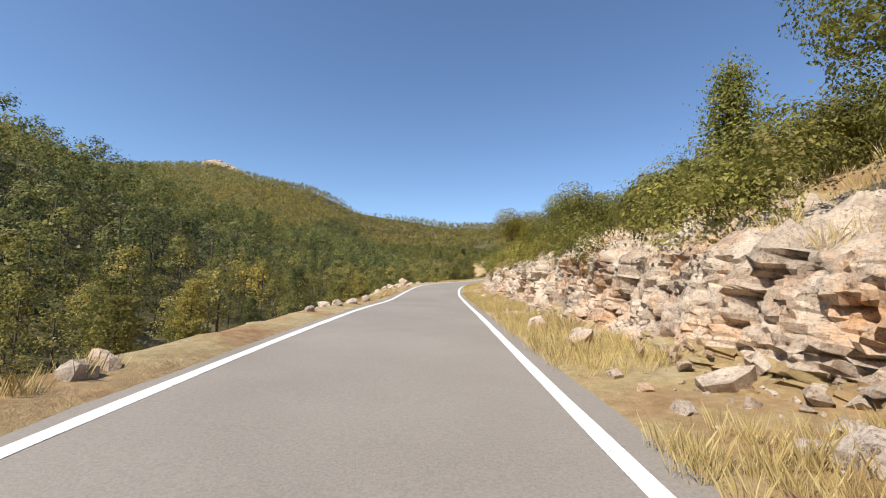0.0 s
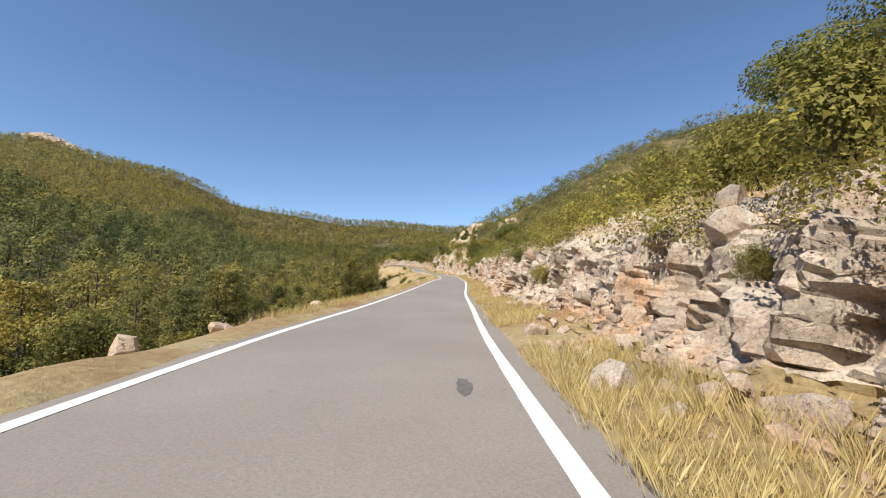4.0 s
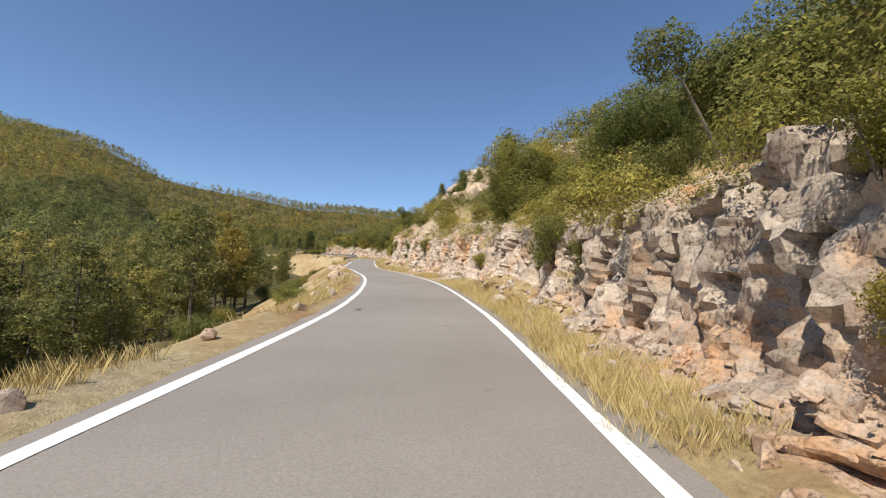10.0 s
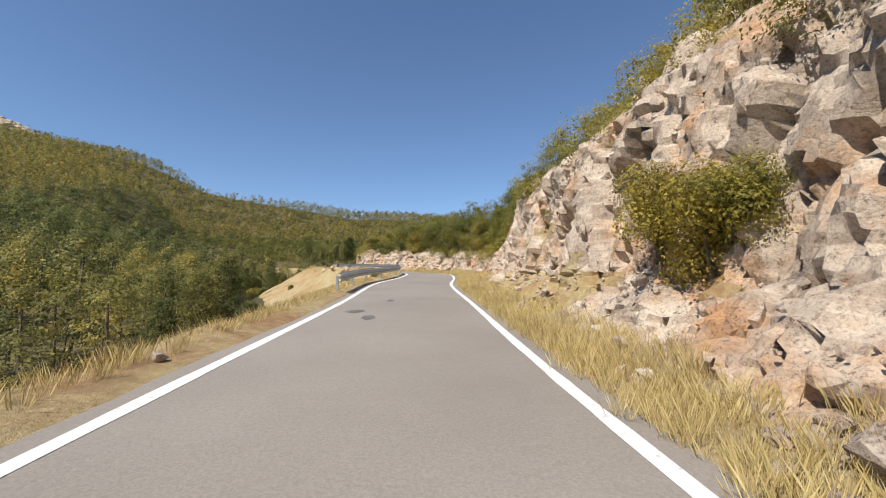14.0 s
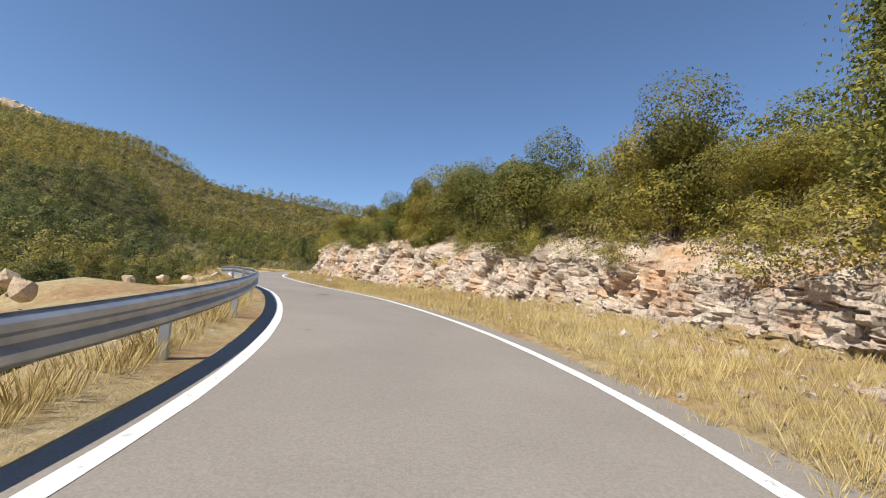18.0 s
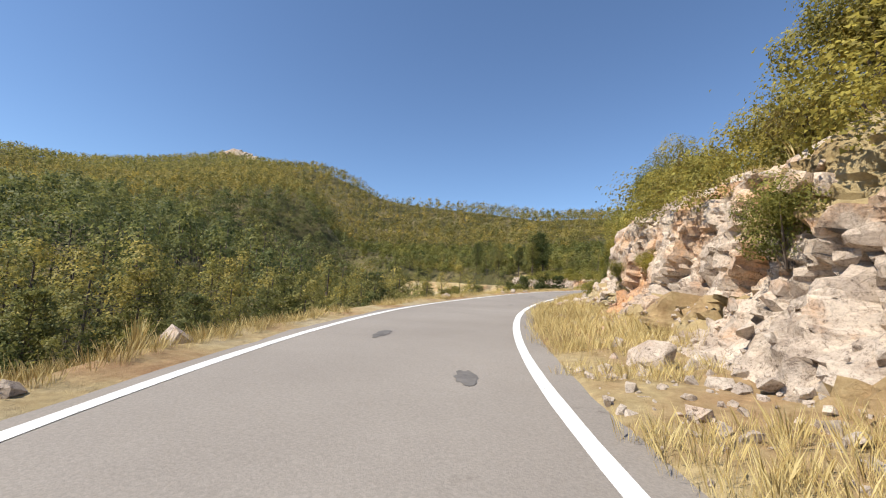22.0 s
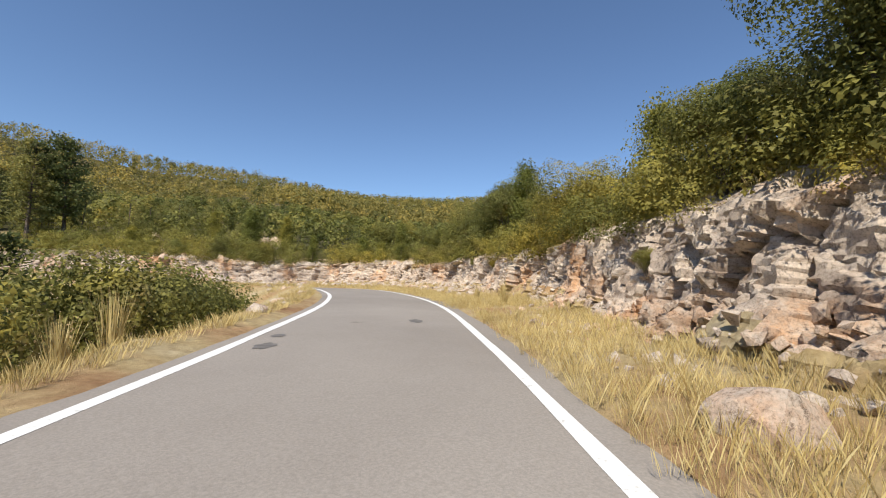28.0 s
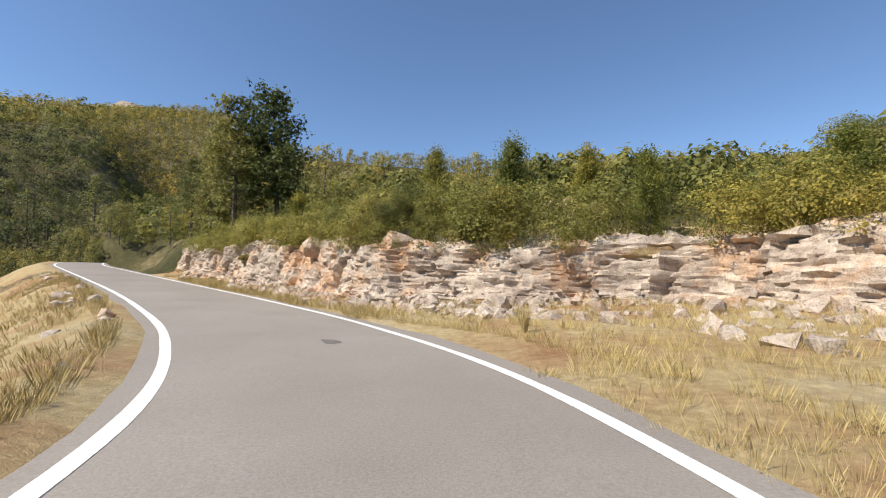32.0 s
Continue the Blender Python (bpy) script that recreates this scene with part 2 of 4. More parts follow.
ROAD_X = [-2.20, -1.56, -0.97, -0.54, 0.12, 0.87, 1.52, 2.82, 5.53, 9.06, 12.73, 16.76, 20.80, 24.85, 29.01, 33.25, 36.15, 37.48, 38.36, 40.13, 42.03, 43.81, 46.52, 48.29, 46.47, 42.16, 38.41, 37.27, 38.43, 41.61, 45.69, 49.23, 53.88, 58.02, 60.83, 61.81, 60.03, 56.21, 50.85, 44.26, 37.35, 30.15, 22.87, 15.55, 8.73, 2.28, -3.76]
ROAD_Y = [-32.36, -20.18, -8.20, 3.54, 14.40, 24.92, 34.77, 44.32, 53.97, 64.24, 74.93, 85.70, 96.76, 108.52, 120.92, 133.50, 146.43, 160.15, 173.15, 184.63, 195.04, 205.05, 214.99, 225.38, 237.02, 248.63, 259.69, 270.82, 282.45, 293.97, 305.02, 312.39, 320.22, 327.85, 335.34, 342.15, 348.99, 354.21, 359.08, 364.37, 369.46, 374.68, 379.94, 385.48, 391.42, 397.80, 404.55]
ROAD_Z = [-2.93, -2.18, -1.61, -1.20, -0.96, -0.88, -0.57, -0.04, 0.38, 0.73, 1.17, 1.79, 2.45, 2.96, 3.39, 4.06, 5.00, 5.87, 6.63, 7.37, 8.17, 9.03, 9.83, 10.67, 11.42, 12.11, 12.86, 13.54, 14.18, 14.94, 15.59, 16.06, 16.46, 16.82, 17.11, 17.33, 17.34, 17.41, 17.60, 17.86, 18.20, 18.57, 18.95, 19.28, 19.62, 19.94, 20.23]
_u = np.linspace(1, len(ROAD_X) - 2, 3000)
RX, RY, RZ = spline(ROAD_X, _u), spline(ROAD_Y, _u), spline(ROAD_Z, _u)
_step = np.hypot(np.diff(RX), np.diff(RY))
RS = np.concatenate([[0], np.cumsum(_step)]) - 20.39
S0, S1 = RS[0], RS[-1]
HALF = 2.19


def road_at(s):
    """Centre, height and the unit vector to the right of the road, s metres along it."""
    s = np.asarray(s, float)
    x, y, z = np.interp(s, RS, RX), np.interp(s, RS, RY), np.interp(s, RS, RZ)
    dx, dy = np.interp(s + 1, RS, RX) - np.interp(s - 1, RS, RX), np.interp(s + 1, RS, RY) - np.interp(s - 1, RS, RY)
    n = np.hypot(dx, dy) + 1e-9
    return x, y, z, dy / n, -dx / n


def place(s, lat):
    x, y, z, nx, ny = road_at(s)
    return x + nx * lat, y + ny * lat, z


def hashed(i, j, k, seed):
    h = (i * 374761393 + j * 668265263 + k * 2147483647 + seed * 974634777) & 0xFFFFFFFF
    h = ((h ^ (h >> 13)) * 1274126177) & 0xFFFFFFFF
    return ((h ^ (h >> 16)) & 0xFFFFFF) / float(0xFFFFFF)


def value_noise(x, y, z=None, seed=0):
    z = np.zeros_like(x) if z is None else z
    i, j, k = (np.floor(v).astype(np.int64) for v in (x, y, z))
    fx, fy, fz = ((v - w) ** 2 * (3 - 2 * (v - w)) for v, w in ((x, i), (y, j), (z, k)))
    out = 0
    for a in (0, 1):
        for b in (0, 1):
            for c in (0, 1):
                w = (fx if a else 1 - fx) * (fy if b else 1 - fy) * (fz if c else 1 - fz)
                out = out + w * hashed(i + a, j + b, k + c, seed)
    return out


def fbm(x, y, z=None, octaves=4, seed=0):
    out, amp, total = 0, 1.0, 0.0
    z = np.zeros_like(x) if z is None else z
    for o in range(octaves):
        out, total = out + amp * value_noise(x * 2**o, y * 2**o, z * 2**o, seed + o), total + amp
        amp *= 0.5
    return out / total


def cells(x, y, z, seed=0):
    """Broken blocks: for each point a random value of its nearest jittered cell, the gap to the next nearest and the cell's tilted facet."""
    i, j, k = (np.floor(v).astype(np.int64) for v in (x, y, z))
    best, second, value, tilt = np.full(x.shape, 9.0), np.full(x.shape, 9.0), np.zeros(x.shape), np.zeros(x.shape)
    for a in (-1, 0, 1):
        for b in (-1, 0, 1):
            for c in (-1, 0, 1):
                p, q, r = i + a, j + b, k + c
                h0, h1, h2 = hashed(p, q, r, seed), hashed(p, q, r, seed + 1), hashed(p, q, r, seed + 2)
                dx, dy, dz = x - p - h0, y - q - h1, z - r - h2
                d = np.sqrt(dx**2 + dy**2 + dz**2)
                near = d < best
                second = np.where(near, best, np.minimum(second, d))
                value = np.where(near, hashed(p, q, r, seed + 3), value)
                tilt = np.where(near, dx * (h1 - 0.5) + dy * (h2 - 0.5) + 0.5 * dz * (h0 - 0.5), tilt)
                best = np.where(near, d, best)
    return value, second - best, 2 * tilt


# height of the cut bank, the width of the verge before it and the steepness of the slope above, along the road
BANK_S = [-24, 0, 12.9, 25.6, 37.1, 48.9, 60.6, 74.9, 90.1, 105.3, 122.4, 139, 154.7, 171, 184.8, 196.8, 207, 215.3, 222.8, 226.8, 230.9, 243.9, 255.9, 267.9, 282.9, 299, 309.2, 321.6, 334.1, 347.4, 363, 380, 398, 448]
BANK_H = [1.1, 1.3, 1.7, 2.1, 1.6, 1.7, 1.9, 2.3, 2.7, 2.6, 2.6, 2.6, 2.8, 3.4, 4.2, 5.4, 5.6, 5.2, 4.6, 3.8, 1.4, 2.0, 2.7, 2.8, 2.9, 3.0, 2.7, 2.4, 2.1, 2.0, 2.2, 2.2, 2.0, 1.6]
VERGE_S = [-24, 35, 58, 72, 95, 112, 130, 150, 185, 200, 215, 228, 238, 250, 256, 268, 284, 300, 308, 322, 331, 338, 348, 356, 361, 366, 369, 373, 385, 450]
VERGE_W = [1.7, 1.8, 1.5, 1.7, 1.3, 0.8, 0.8, 1.1, 0.8, 0.9, 2.2, 3.6, 3.8, 3.8, 3.0, 2.3, 1.9, 2.2, 2.5, 2.1, 2.0, 2.8, 3.6, 6.0, 8.6, 8.6, 4.6, 1.2, 0.9, 1.5]
SLOPE_S = [-24, 57, 140, 172, 180, 206, 220, 232, 305, 350, 370, 393, 450]
SLOPE_W = [0.44, 0.39, 0.46, 0.72, 0.80, 0.72, 0.52, 0.42, 0.40, 0.22, 0.18, 0.26, 0.32]


def bank(s):
    return np.interp(s, BANK_S, BANK_H) * (0.85 + 0.3 * value_noise(s * 0.21, s * 0, seed=5))


def verge(s):
    return np.interp(s, VERGE_S, VERGE_W) + 0.6 * (value_noise(s * 0.13, s * 0, seed=9) - 0.5)


LEFT_D = [0, 1.0, 2.2, 6, 14, 30, 60, 110, 170, 230, 300, 420, 700, 3000]
LEFT_Z = [-0.02, 0.05, -0.4, -3.2, -7.5, -9.5, -6.0, 10, 34, 56, 74, 100, 120, 60]


def relief(s, lat):
    """Height over the road at a distance across it."""
    r = lat - HALF - 0.25
    v, h, k = verge(s), bank(s), np.interp(s, SLOPE_S, SLOPE_W)
    foot = v + 0.16 * h
    up = np.where(r < v, 0.06 * r, np.where(r < foot + 0.28 * h, 0.06 * v + (r - v) / (0.44 * h) * h, 0))
    t = np.maximum(r - v - 0.44 * h, 0)
    above = h + 0.06 * v + k * (np.minimum(t, 12) + 0.70 * np.clip(t - 12, 0, 58) + 0.55 * np.clip(t - 70, 0, 120) + 0.15 * np.clip(t - 190, 0, 400))
    right = np.where(r < v + 0.44 * h, up, above)
    left = np.interp(-lat - HALF - 0.25, LEFT_D, LEFT_Z)
    left = np.where(left > 0, left * 0.8, left)
    return np.where(lat > HALF + 0.25, right, np.where(lat < -HALF - 0.25, left, -0.02))


_rs = np.arange(S0, S1, 3.0)
_rx, _ry, _, _rnx, _rny = road_at(_rs)


def nearest(x, y):
    """Place along and across the road of points of the plan."""
    x, y = np.asarray(x, float).ravel(), np.asarray(y, float).ravel()
    s, lat = np.empty(len(x)), np.empty(len(x))
    for a in range(0, len(x), 4000):
        dx, dy = x[a : a + 4000, None] - _rx, y[a : a + 4000, None] - _ry
        d = dx**2 + dy**2
        n = d.argmin(1)
        m = np.arange(len(n))
        along = dx[m, n] * -_rny[n] + dy[m, n] * _rnx[n]
        side = dx[m, n] * _rnx[n] + dy[m, n] * _rny[n]
        ends = (n == 0) | (n == len(_rs) - 1)
        s[a : a + 4000] = _rs[n] + np.where(ends, 0, along)
        lat[a : a + 4000] = np.where(ends, np.sign(side) * np.sqrt(d[m, n]), side)
    return s, lat


PEAK = (-336.0, 742.0)
# the valley's far side, seen from its middle: how far off the ridge runs and its height, by compass bearing
MID = (30.0, 200.0)
BEARING = [-180, -150, -120, -100, -85, -70, -58, -48, -40, -34, -28, -22, -16, -10, -4, 3, 10, 20, 45, 90, 140, 180]
RIDGE = [420, 350, 308, 307, 321, 381, 505, 663, 692, 651, 535, 433, 374, 385, 397, 410, 449, 495, 700, 900, 900, 600]
CREST = [60, 62, 68, 80, 94, 107, 128, 157, 185, 193, 155, 124, 108, 102, 96, 87, 91, 92, 150, 250, 170, 90]
RISE_R = [0.0, 0.05, 0.12, 0.22, 0.4, 0.65, 0.85, 1.0, 1.15, 1.6, 4.0]
RISE_Z = [-0.10, -0.06, 0.0, 0.08, 0.23, 0.50, 0.76, 1.0, 0.97, 0.7, 0.2]


def mountain(x, y):
    dx, dy = x - MID[0], y - MID[1]
    r, az = np.hypot(dx, dy), np.degrees(np.arctan2(dx, dy))
    u = r / np.interp(az, BEARING, RIDGE)
    return 9.0 + (np.interp(az, BEARING, CREST) - 9.0) * np.interp(u, RISE_R, RISE_Z)


def land(x, y):
    """Height of the ground at points of the plan."""
    s, lat = nearest(x, y)
    z = np.interp(s, RS, RZ) + relief(s, lat)
    w = np.clip((np.abs(lat) - np.where(lat > 0, 110, 30)) / np.where(lat > 0, 160, 90), 0, 1)
    w = w * w * (3 - 2 * w)
    z = z * (1 - w) + mountain(x, y) * w
    far = np.clip((np.abs(lat) - 12) / 60, 0, 1)
    z = z + far * 10 * (fbm(x / 150, y / 150, octaves=4, seed=21) - 0.5) + np.clip((np.abs(lat) - 6) / 10, 0, 1) * 1.6 * (fbm(x / 9, y / 9, octaves=3, seed=31) - 0.5)
    d = np.hypot(x - PEAK[0], y - PEAK[1])
    z = z + 6 * np.exp(-((d / 40) ** 2))
    return z, s, lat


# ---- building helpers ----
def part(name, bm, mat, parent=None, label="", smooth=False):
    me = bpy.data.meshes.new(name)
    bm.to_mesh(me)
    bm.free()
    me.materials.append(mat)
    if smooth:
        me.shade_smooth()
    ob = new(name, me)
    if parent:
        ob.parent = parent
    return tagged(ob, label)


def sheet(name, verts, faces, mat, smooth=False, parent=None):
    """A mesh object from arrays of vertices and of triangles or quads."""
    verts, faces = np.asarray(verts, np.float32), np.asarray(faces, np.int32)
    me = bpy.data.meshes.new(name)
    me.vertices.add(len(verts))
    me.vertices.foreach_set("co", verts.ravel())
    k = faces.shape[1]
    me.loops.add(faces.size)
    me.loops.foreach_set("vertex_index", faces.ravel())
    me.polygons.add(len(faces))
    me.polygons.foreach_set("loop_start", np.arange(len(faces), dtype=np.int32) * k)
    me.polygons.foreach_set("loop_total", np.full(len(faces), k, np.int32))
    me.update(calc_edges=True)
    me.materials.append(mat)
    if smooth:
        me.shade_smooth()
        if smooth > 1:
            me.set_sharp_from_angle(angle=radians(smooth))
    else:
        me.shade_flat()
    ob = new(name, me)
    if parent:
        ob.parent = parent
    return ob


def grid_faces(rows, cols):
    a = np.arange(rows - 1)[:, None] * cols + np.arange(cols - 1)
    return np.stack([a, a + 1, a + cols + 1, a + cols], -1).reshape(-1, 4)


def strip(name, s, lats, dz, mat, smooth=True):
    """A ribbon along the road: lats and dz may vary along it."""
    x, y, z, nx, ny = road_at(s)
    v = [np.stack([x + nx * a, y + ny * a, z + b], 1) for a, b in zip(lats, dz)]
    return sheet(name, np.stack(v, 1).reshape(-1, 3), grid_faces(len(s), len(lats))[:, ::-1], mat, smooth)


# ---- ground ----
def axis(a, b, step, out, grow):
    mid = list(np.arange(a, b + 0.1, step))
    d, hi, lo = step, [mid[-1]], [mid[0]]
    while hi[-1] < out[1] or lo[-1] > out[0]:
        d *= grow
        hi.append(hi[-1] + d)
        lo.append(lo[-1] - d)
    return np.array([v for v in lo[:0:-1] if v > out[0] - 400] + mid + [v for v in hi[1:] if v < out[1] + 400])


def build_ground():
    gx, gy = axis(-70, 140, 2.5, (-2600, 2600), 1.05), axis(-40, 440, 2.5, (-1200, 3600), 1.05)
    x, y = np.meshgrid(gx, gy)
    z, s, lat = land(x.ravel(), y.ravel())
    z, lat, s = z.reshape(x.shape), lat.reshape(x.shape), s.reshape(x.shape)
    edge = np.where(lat > 0, HALF + 0.25 + verge(s) + 0.44 * bank(s) + 5.5, 10.5)
    calm = np.abs(lat) > 22
    for _ in range(6):
        q = z.copy()
        q[1:-1, 1:-1] = (z[1:-1, 1:-1] * 2 + z[:-2, 1:-1] + z[2:, 1:-1] + z[1:-1, :-2] + z[1:-1, 2:]) / 6
        z = np.where(calm, q, z)
    low = np.minimum(z, np.interp(s, RS, RZ) - 0.9)
    near = np.clip((edge - np.abs(lat)) / 2.5, 0, 1)
    zz = np.where(near > 0, z * (1 - near) + (low - 0.3) * near - 0.25, z)
    tagged(sheet("ground", np.stack([x, y, zz], -1).reshape(-1, 3), grid_faces(len(gy), len(gx)), SOIL, True), "scrubby hillside soil of a mountain valley", "ground", kind="structure")
    return gx, gy, z


GX, GY, GZ = build_ground()


def ground_z(x, y):
    i, j = np.clip(np.searchsorted(GX, x) - 1, 0, len(GX) - 2), np.clip(np.searchsorted(GY, y) - 1, 0, len(GY) - 2)
    fx, fy = (x - GX[i]) / (GX[i + 1] - GX[i]), (y - GY[j]) / (GY[j + 1] - GY[j])
    return (GZ[j, i] * (1 - fx) + GZ[j, i + 1] * fx) * (1 - fy) + (GZ[j + 1, i] * (1 - fx) + GZ[j + 1, i + 1] * fx) * fy


# ---- road ----
ALONG = np.arange(S0 + 2, S1 - 2, 0.8)
wob = lambda k, a: a * (value_noise(ALONG * 0.7, ALONG * 0, seed=k) - 0.5)
tagged(strip("road", ALONG, [-HALF - 0.35 + wob(1, 0.25), -1.2, 0, 1.2, HALF + 0.45 + wob(2, 0.3)], [-0.015, 0.02, 0.035, 0.02, -0.015], ASPHALT), "narrow grey worn asphalt mountain road", "road", kind="structure")


def edge_line(lat, seed):
    s = np.arange(S0 + 2, S1 - 2, 0.5)
    w = 0.078 + 0.016 * value_noise(s * 1.3, s * 0, seed=seed)
    z = np.interp(abs(lat), [1.2, HALF + 0.4], [0.02, -0.015]) + 0.007
    return tagged(strip("road_line", s, [lat - w, lat, lat + w], [z + 0.0006, z, z - 0.0006], PAINT), "worn white painted edge line", "road marking", kind="structure")


edge_line(-HALF + 0.06, 3)
edge_line(HALF - 0.06, 4)


def tar_patch(s, lat, a, b, seed):
    rng = np.random.default_rng(seed)
    x, y, z, nx, ny = (float(v) for v in road_at(s))
    bm = bmesh.new()
    ring = []
    for q in range(18):
        t = q / 18 * 2 * math.pi
        r = 0.74 + 0.36 * rng.random()
        u, w = a * r * math.cos(t), b * r * math.sin(t)
        zz = np.interp(abs(lat + u), [0, 1.2, 2.6], [0.035, 0.02, -0.015])
        zs = (float(road_at(s + 1)[2]) - z) * w
        ring.append(bm.verts.new((x + nx * (lat + u) - ny * w, y + ny * (lat + u) + nx * w, z + zz + zs + 0.006)))
    bm.faces.new(ring)
    bmesh.ops.recalc_face_normals(bm, faces=bm.faces)
    tagged(part("tar_patch", bm, TAR), "small dark repair patch on the asphalt", "road patch", group="patches on the road", kind="structure")


for n, (s, lat, a, b) in enumerate([(31.8, 0.9, 0.16, 0.35), (52.2, 1.5, 0.1, 0.4), (92.4, -0.4, 0.14, 0.4), (95.8, -1.4, 0.13, 0.35), (108, -0.4, 0.16, 0.3), (117.6, -0.2, 0.2, 0.3), (136.9, -1.5, 0.1, 0.3), (175, -1.3, 0.17, 0.5), (181.7, 0.5, 0.18, 0.3), (196.9, -0.8, 0.18, 0.4), (198.2, -1.3, 0.25, 0.4), (201.3, -0.6, 0.13, 0.4), (225.7, -1.3, 0.18, 0.25), (244.7, -0.2, 0.24, 0.32), (253, 1.4, 0.18, 0.6), (265.9, 0.4, 0.32, 0.32), (271, 1.2, 0.16, 0.4), (274.3, -0.6, 0.16, 0.6), (285.8, 1.2, 0.14, 0.25), (295.1, 0.5, 0.2, 0.5), (298.1, 0.9, 0.1, 0.3), (331.3, -1.6, 0.18, 0.3), (332.4, -1.7, 0.15, 0.2), (335, 0.9, 0.18, 0.4), (350.5, -0.7, 0.1, 0.2), (367, 0.5, 0.18, 0.3)]):
    tar_patch(s, lat, a, b, n)


# ---- left shoulder ----
def build_shoulder():
    s = np.arange(S0 + 2, S1 - 2, 0.7)
    d = np.array([0.0, 0.25, 0.5, 0.8, 1.1, 1.5, 2.0, 2.6, 3.3, 4.2, 5.2, 6.4, 7.8, 9.5, 11.5])
    x, y, z, nx, ny = (v[:, None] for v in road_at(s))
    lat = -(HALF + 0.1 + d[None, :]) + 0 * x
    px, py = x + nx * lat, y + ny * lat
    up = np.interp(d, LEFT_D, LEFT_Z)[None, :] + 0 * x
    rough = np.clip(d / 1.2, 0, 1)[None, :]
    up = up + rough * (0.5 * (fbm(px / 2.2, py / 2.2, octaves=4, seed=3) - 0.42) + 0.25 * np.clip(d - 2, 0, 3)[None, :] * (fbm(px / 4, py / 4, octaves=3, seed=8) - 0.5))
    mound = np.exp(-(((s - 243.0) / 8.0) ** 2))[:, None] * np.clip(d / 2.5, 0, 1)[None, :] * np.clip((11 - d) / 5, 0, 1)[None, :]
    up = up * (1 - mound) + mound * (-0.15 + 0.6 * fbm(px / 1.8, py / 1.8, octaves=4, seed=12))
    up[:, 0] = -0.06
    up[:, -1] -= 0.8
    tagged(sheet("shoulder", np.stack([px, py, z + up], -1).reshape(-1, 3), grid_faces(len(s), len(d)), EARTH, True), "stony dry earth shoulder falling to the valley", "verge", kind="structure")


build_shoulder()


# ---- cut bank ----
def build_bank():
    s = np.arange(-14, 400, 0.12)
    q = np.concatenate([np.linspace(0, 1, 7), np.linspace(1, 2, 38)[1:], np.linspace(2, 3, 21)[1:]])
    S, Q = np.meshgrid(s, q, indexing="ij")
    h, v = bank(S), verge(S)
    f = np.clip(Q - 1, 0, 1)
    sill = 0.14 + 0.28 * value_noise(S * 0.17, S * 0, seed=14)
    run = np.where(f < 0.36, f / 0.36 * 0.66, 0.66 + (f - 0.36) / 0.64 * 0.34)
    rise = np.where(f < 0.36, f / 0.36 * sill, sill + (f - 0.36) / 0.64 * (1 - sill))
    r = np.where(Q < 1, Q * v, v + 0.44 * h * run) + np.clip(Q - 2, 0, 1) * 6.5
    k = np.interp(S, SLOPE_S, SLOPE_W)
    up = np.where(Q < 1, 0.06 * Q * v, 0.06 * v + h * rise) + np.clip(Q - 2, 0, 1) * 6.5 * k
    face = np.clip((Q - 0.96) * 6, 0, 1) * np.clip(3.2 - Q, 0.35, 1)
    wx, wz = 0.95 * fbm(S / 1.1, up / 1.1, r, 4, 81), 0.95 * fbm(S / 1.1, up / 1.1, r, 4, 91)
    c1, g1, t1 = cells(S / 1.25 + wx + 0.2 * up, r / 1.9, up / 2.1 + 0.08 * S + 0.8 * wz, 11)
    c2, g2, t2 = cells(S / 0.5 + wx, r / 0.7 + 7, up / 0.66 + 0.08 * S + wz, 17)
    c4, _, t4 = cells(S / 0.27, r / 0.3 + 3, up / 0.32 + 0.1 * S, 23)
    c3 = fbm(S / 2.4, up / 4.5, r / 6, 4, 41)
    big = np.minimum(1.0, 0.4 + h / 5)
    push = big * (0.66 * (c1 - 0.5) + 0.20 * t1 + 1.1 * (c3 - 0.5)) + 0.20 * (c2 - 0.5) + 0.08 * t2 + 0.09 * (c4 - 0.5) + 0.05 * t4 + 0.10 * (fbm(S / 0.4, up / 0.4, r / 0.4, 3, 61) - 0.5)
    push = face * (push - 0.26 * big * np.clip(1 - g1 / 0.10, 0, 1) - 0.09 * np.clip(1 - g2 / 0.12, 0, 1))
    low = np.clip(Q, 0, 1) * (Q < 1.05) * 0.22 * (fbm(S / 0.8, r / 0.8, octaves=3, seed=51) - 0.3)
    lean = np.where(Q > 2, 0.25, 0.95)
    r2, up2 = np.maximum(r - push * lean, 0.0 + 0.5 * Q), up + push * np.where(Q > 2, 0.9, 0.12) + low
    up2[:, 0], up2[:, -1] = -0.08, up2[:, -1] - 1.2
    x, y, z, nx, ny = (w[:, None] for w in road_at(s))
    lat = HALF + 0.2 + r2
    co = np.stack([x + nx * lat, y + ny * lat, z + up2], -1)
    rough = np.random.default_rng(66).normal(0, 0.016, co.shape) * np.clip((Q - 0.95) * 6, 0, 1)[..., None] * (Q < 2.2)[..., None]
    co = co + rough
    rows, foot = len(s), 7
    top = 53
    ob = sheet("rock_bank", co[:, foot - 1 : top].reshape(-1, 3), grid_faces(rows, top - foot + 1)[:, ::-1], CLIFF, 24)
    # dry soil and rubble lie on the foot of the face and in its gullies
    gully = fbm(S / 3.2 + 0.4 * up, up / 2.6, octaves=3, seed=47)[:-1, foot - 1 : top - 1] + 0.10 * np.clip(1.36 - Q, 0, 1)[:-1, foot - 1 : top - 1] / 0.36
    loose = (gully > np.where(Q < 1.30, 0.60, 0.80)[:-1, foot - 1 : top - 1]).astype(np.int32)
    ob.data.materials.append(EARTH)
    ob.data.polygons.foreach_set("material_index", loose.ravel())
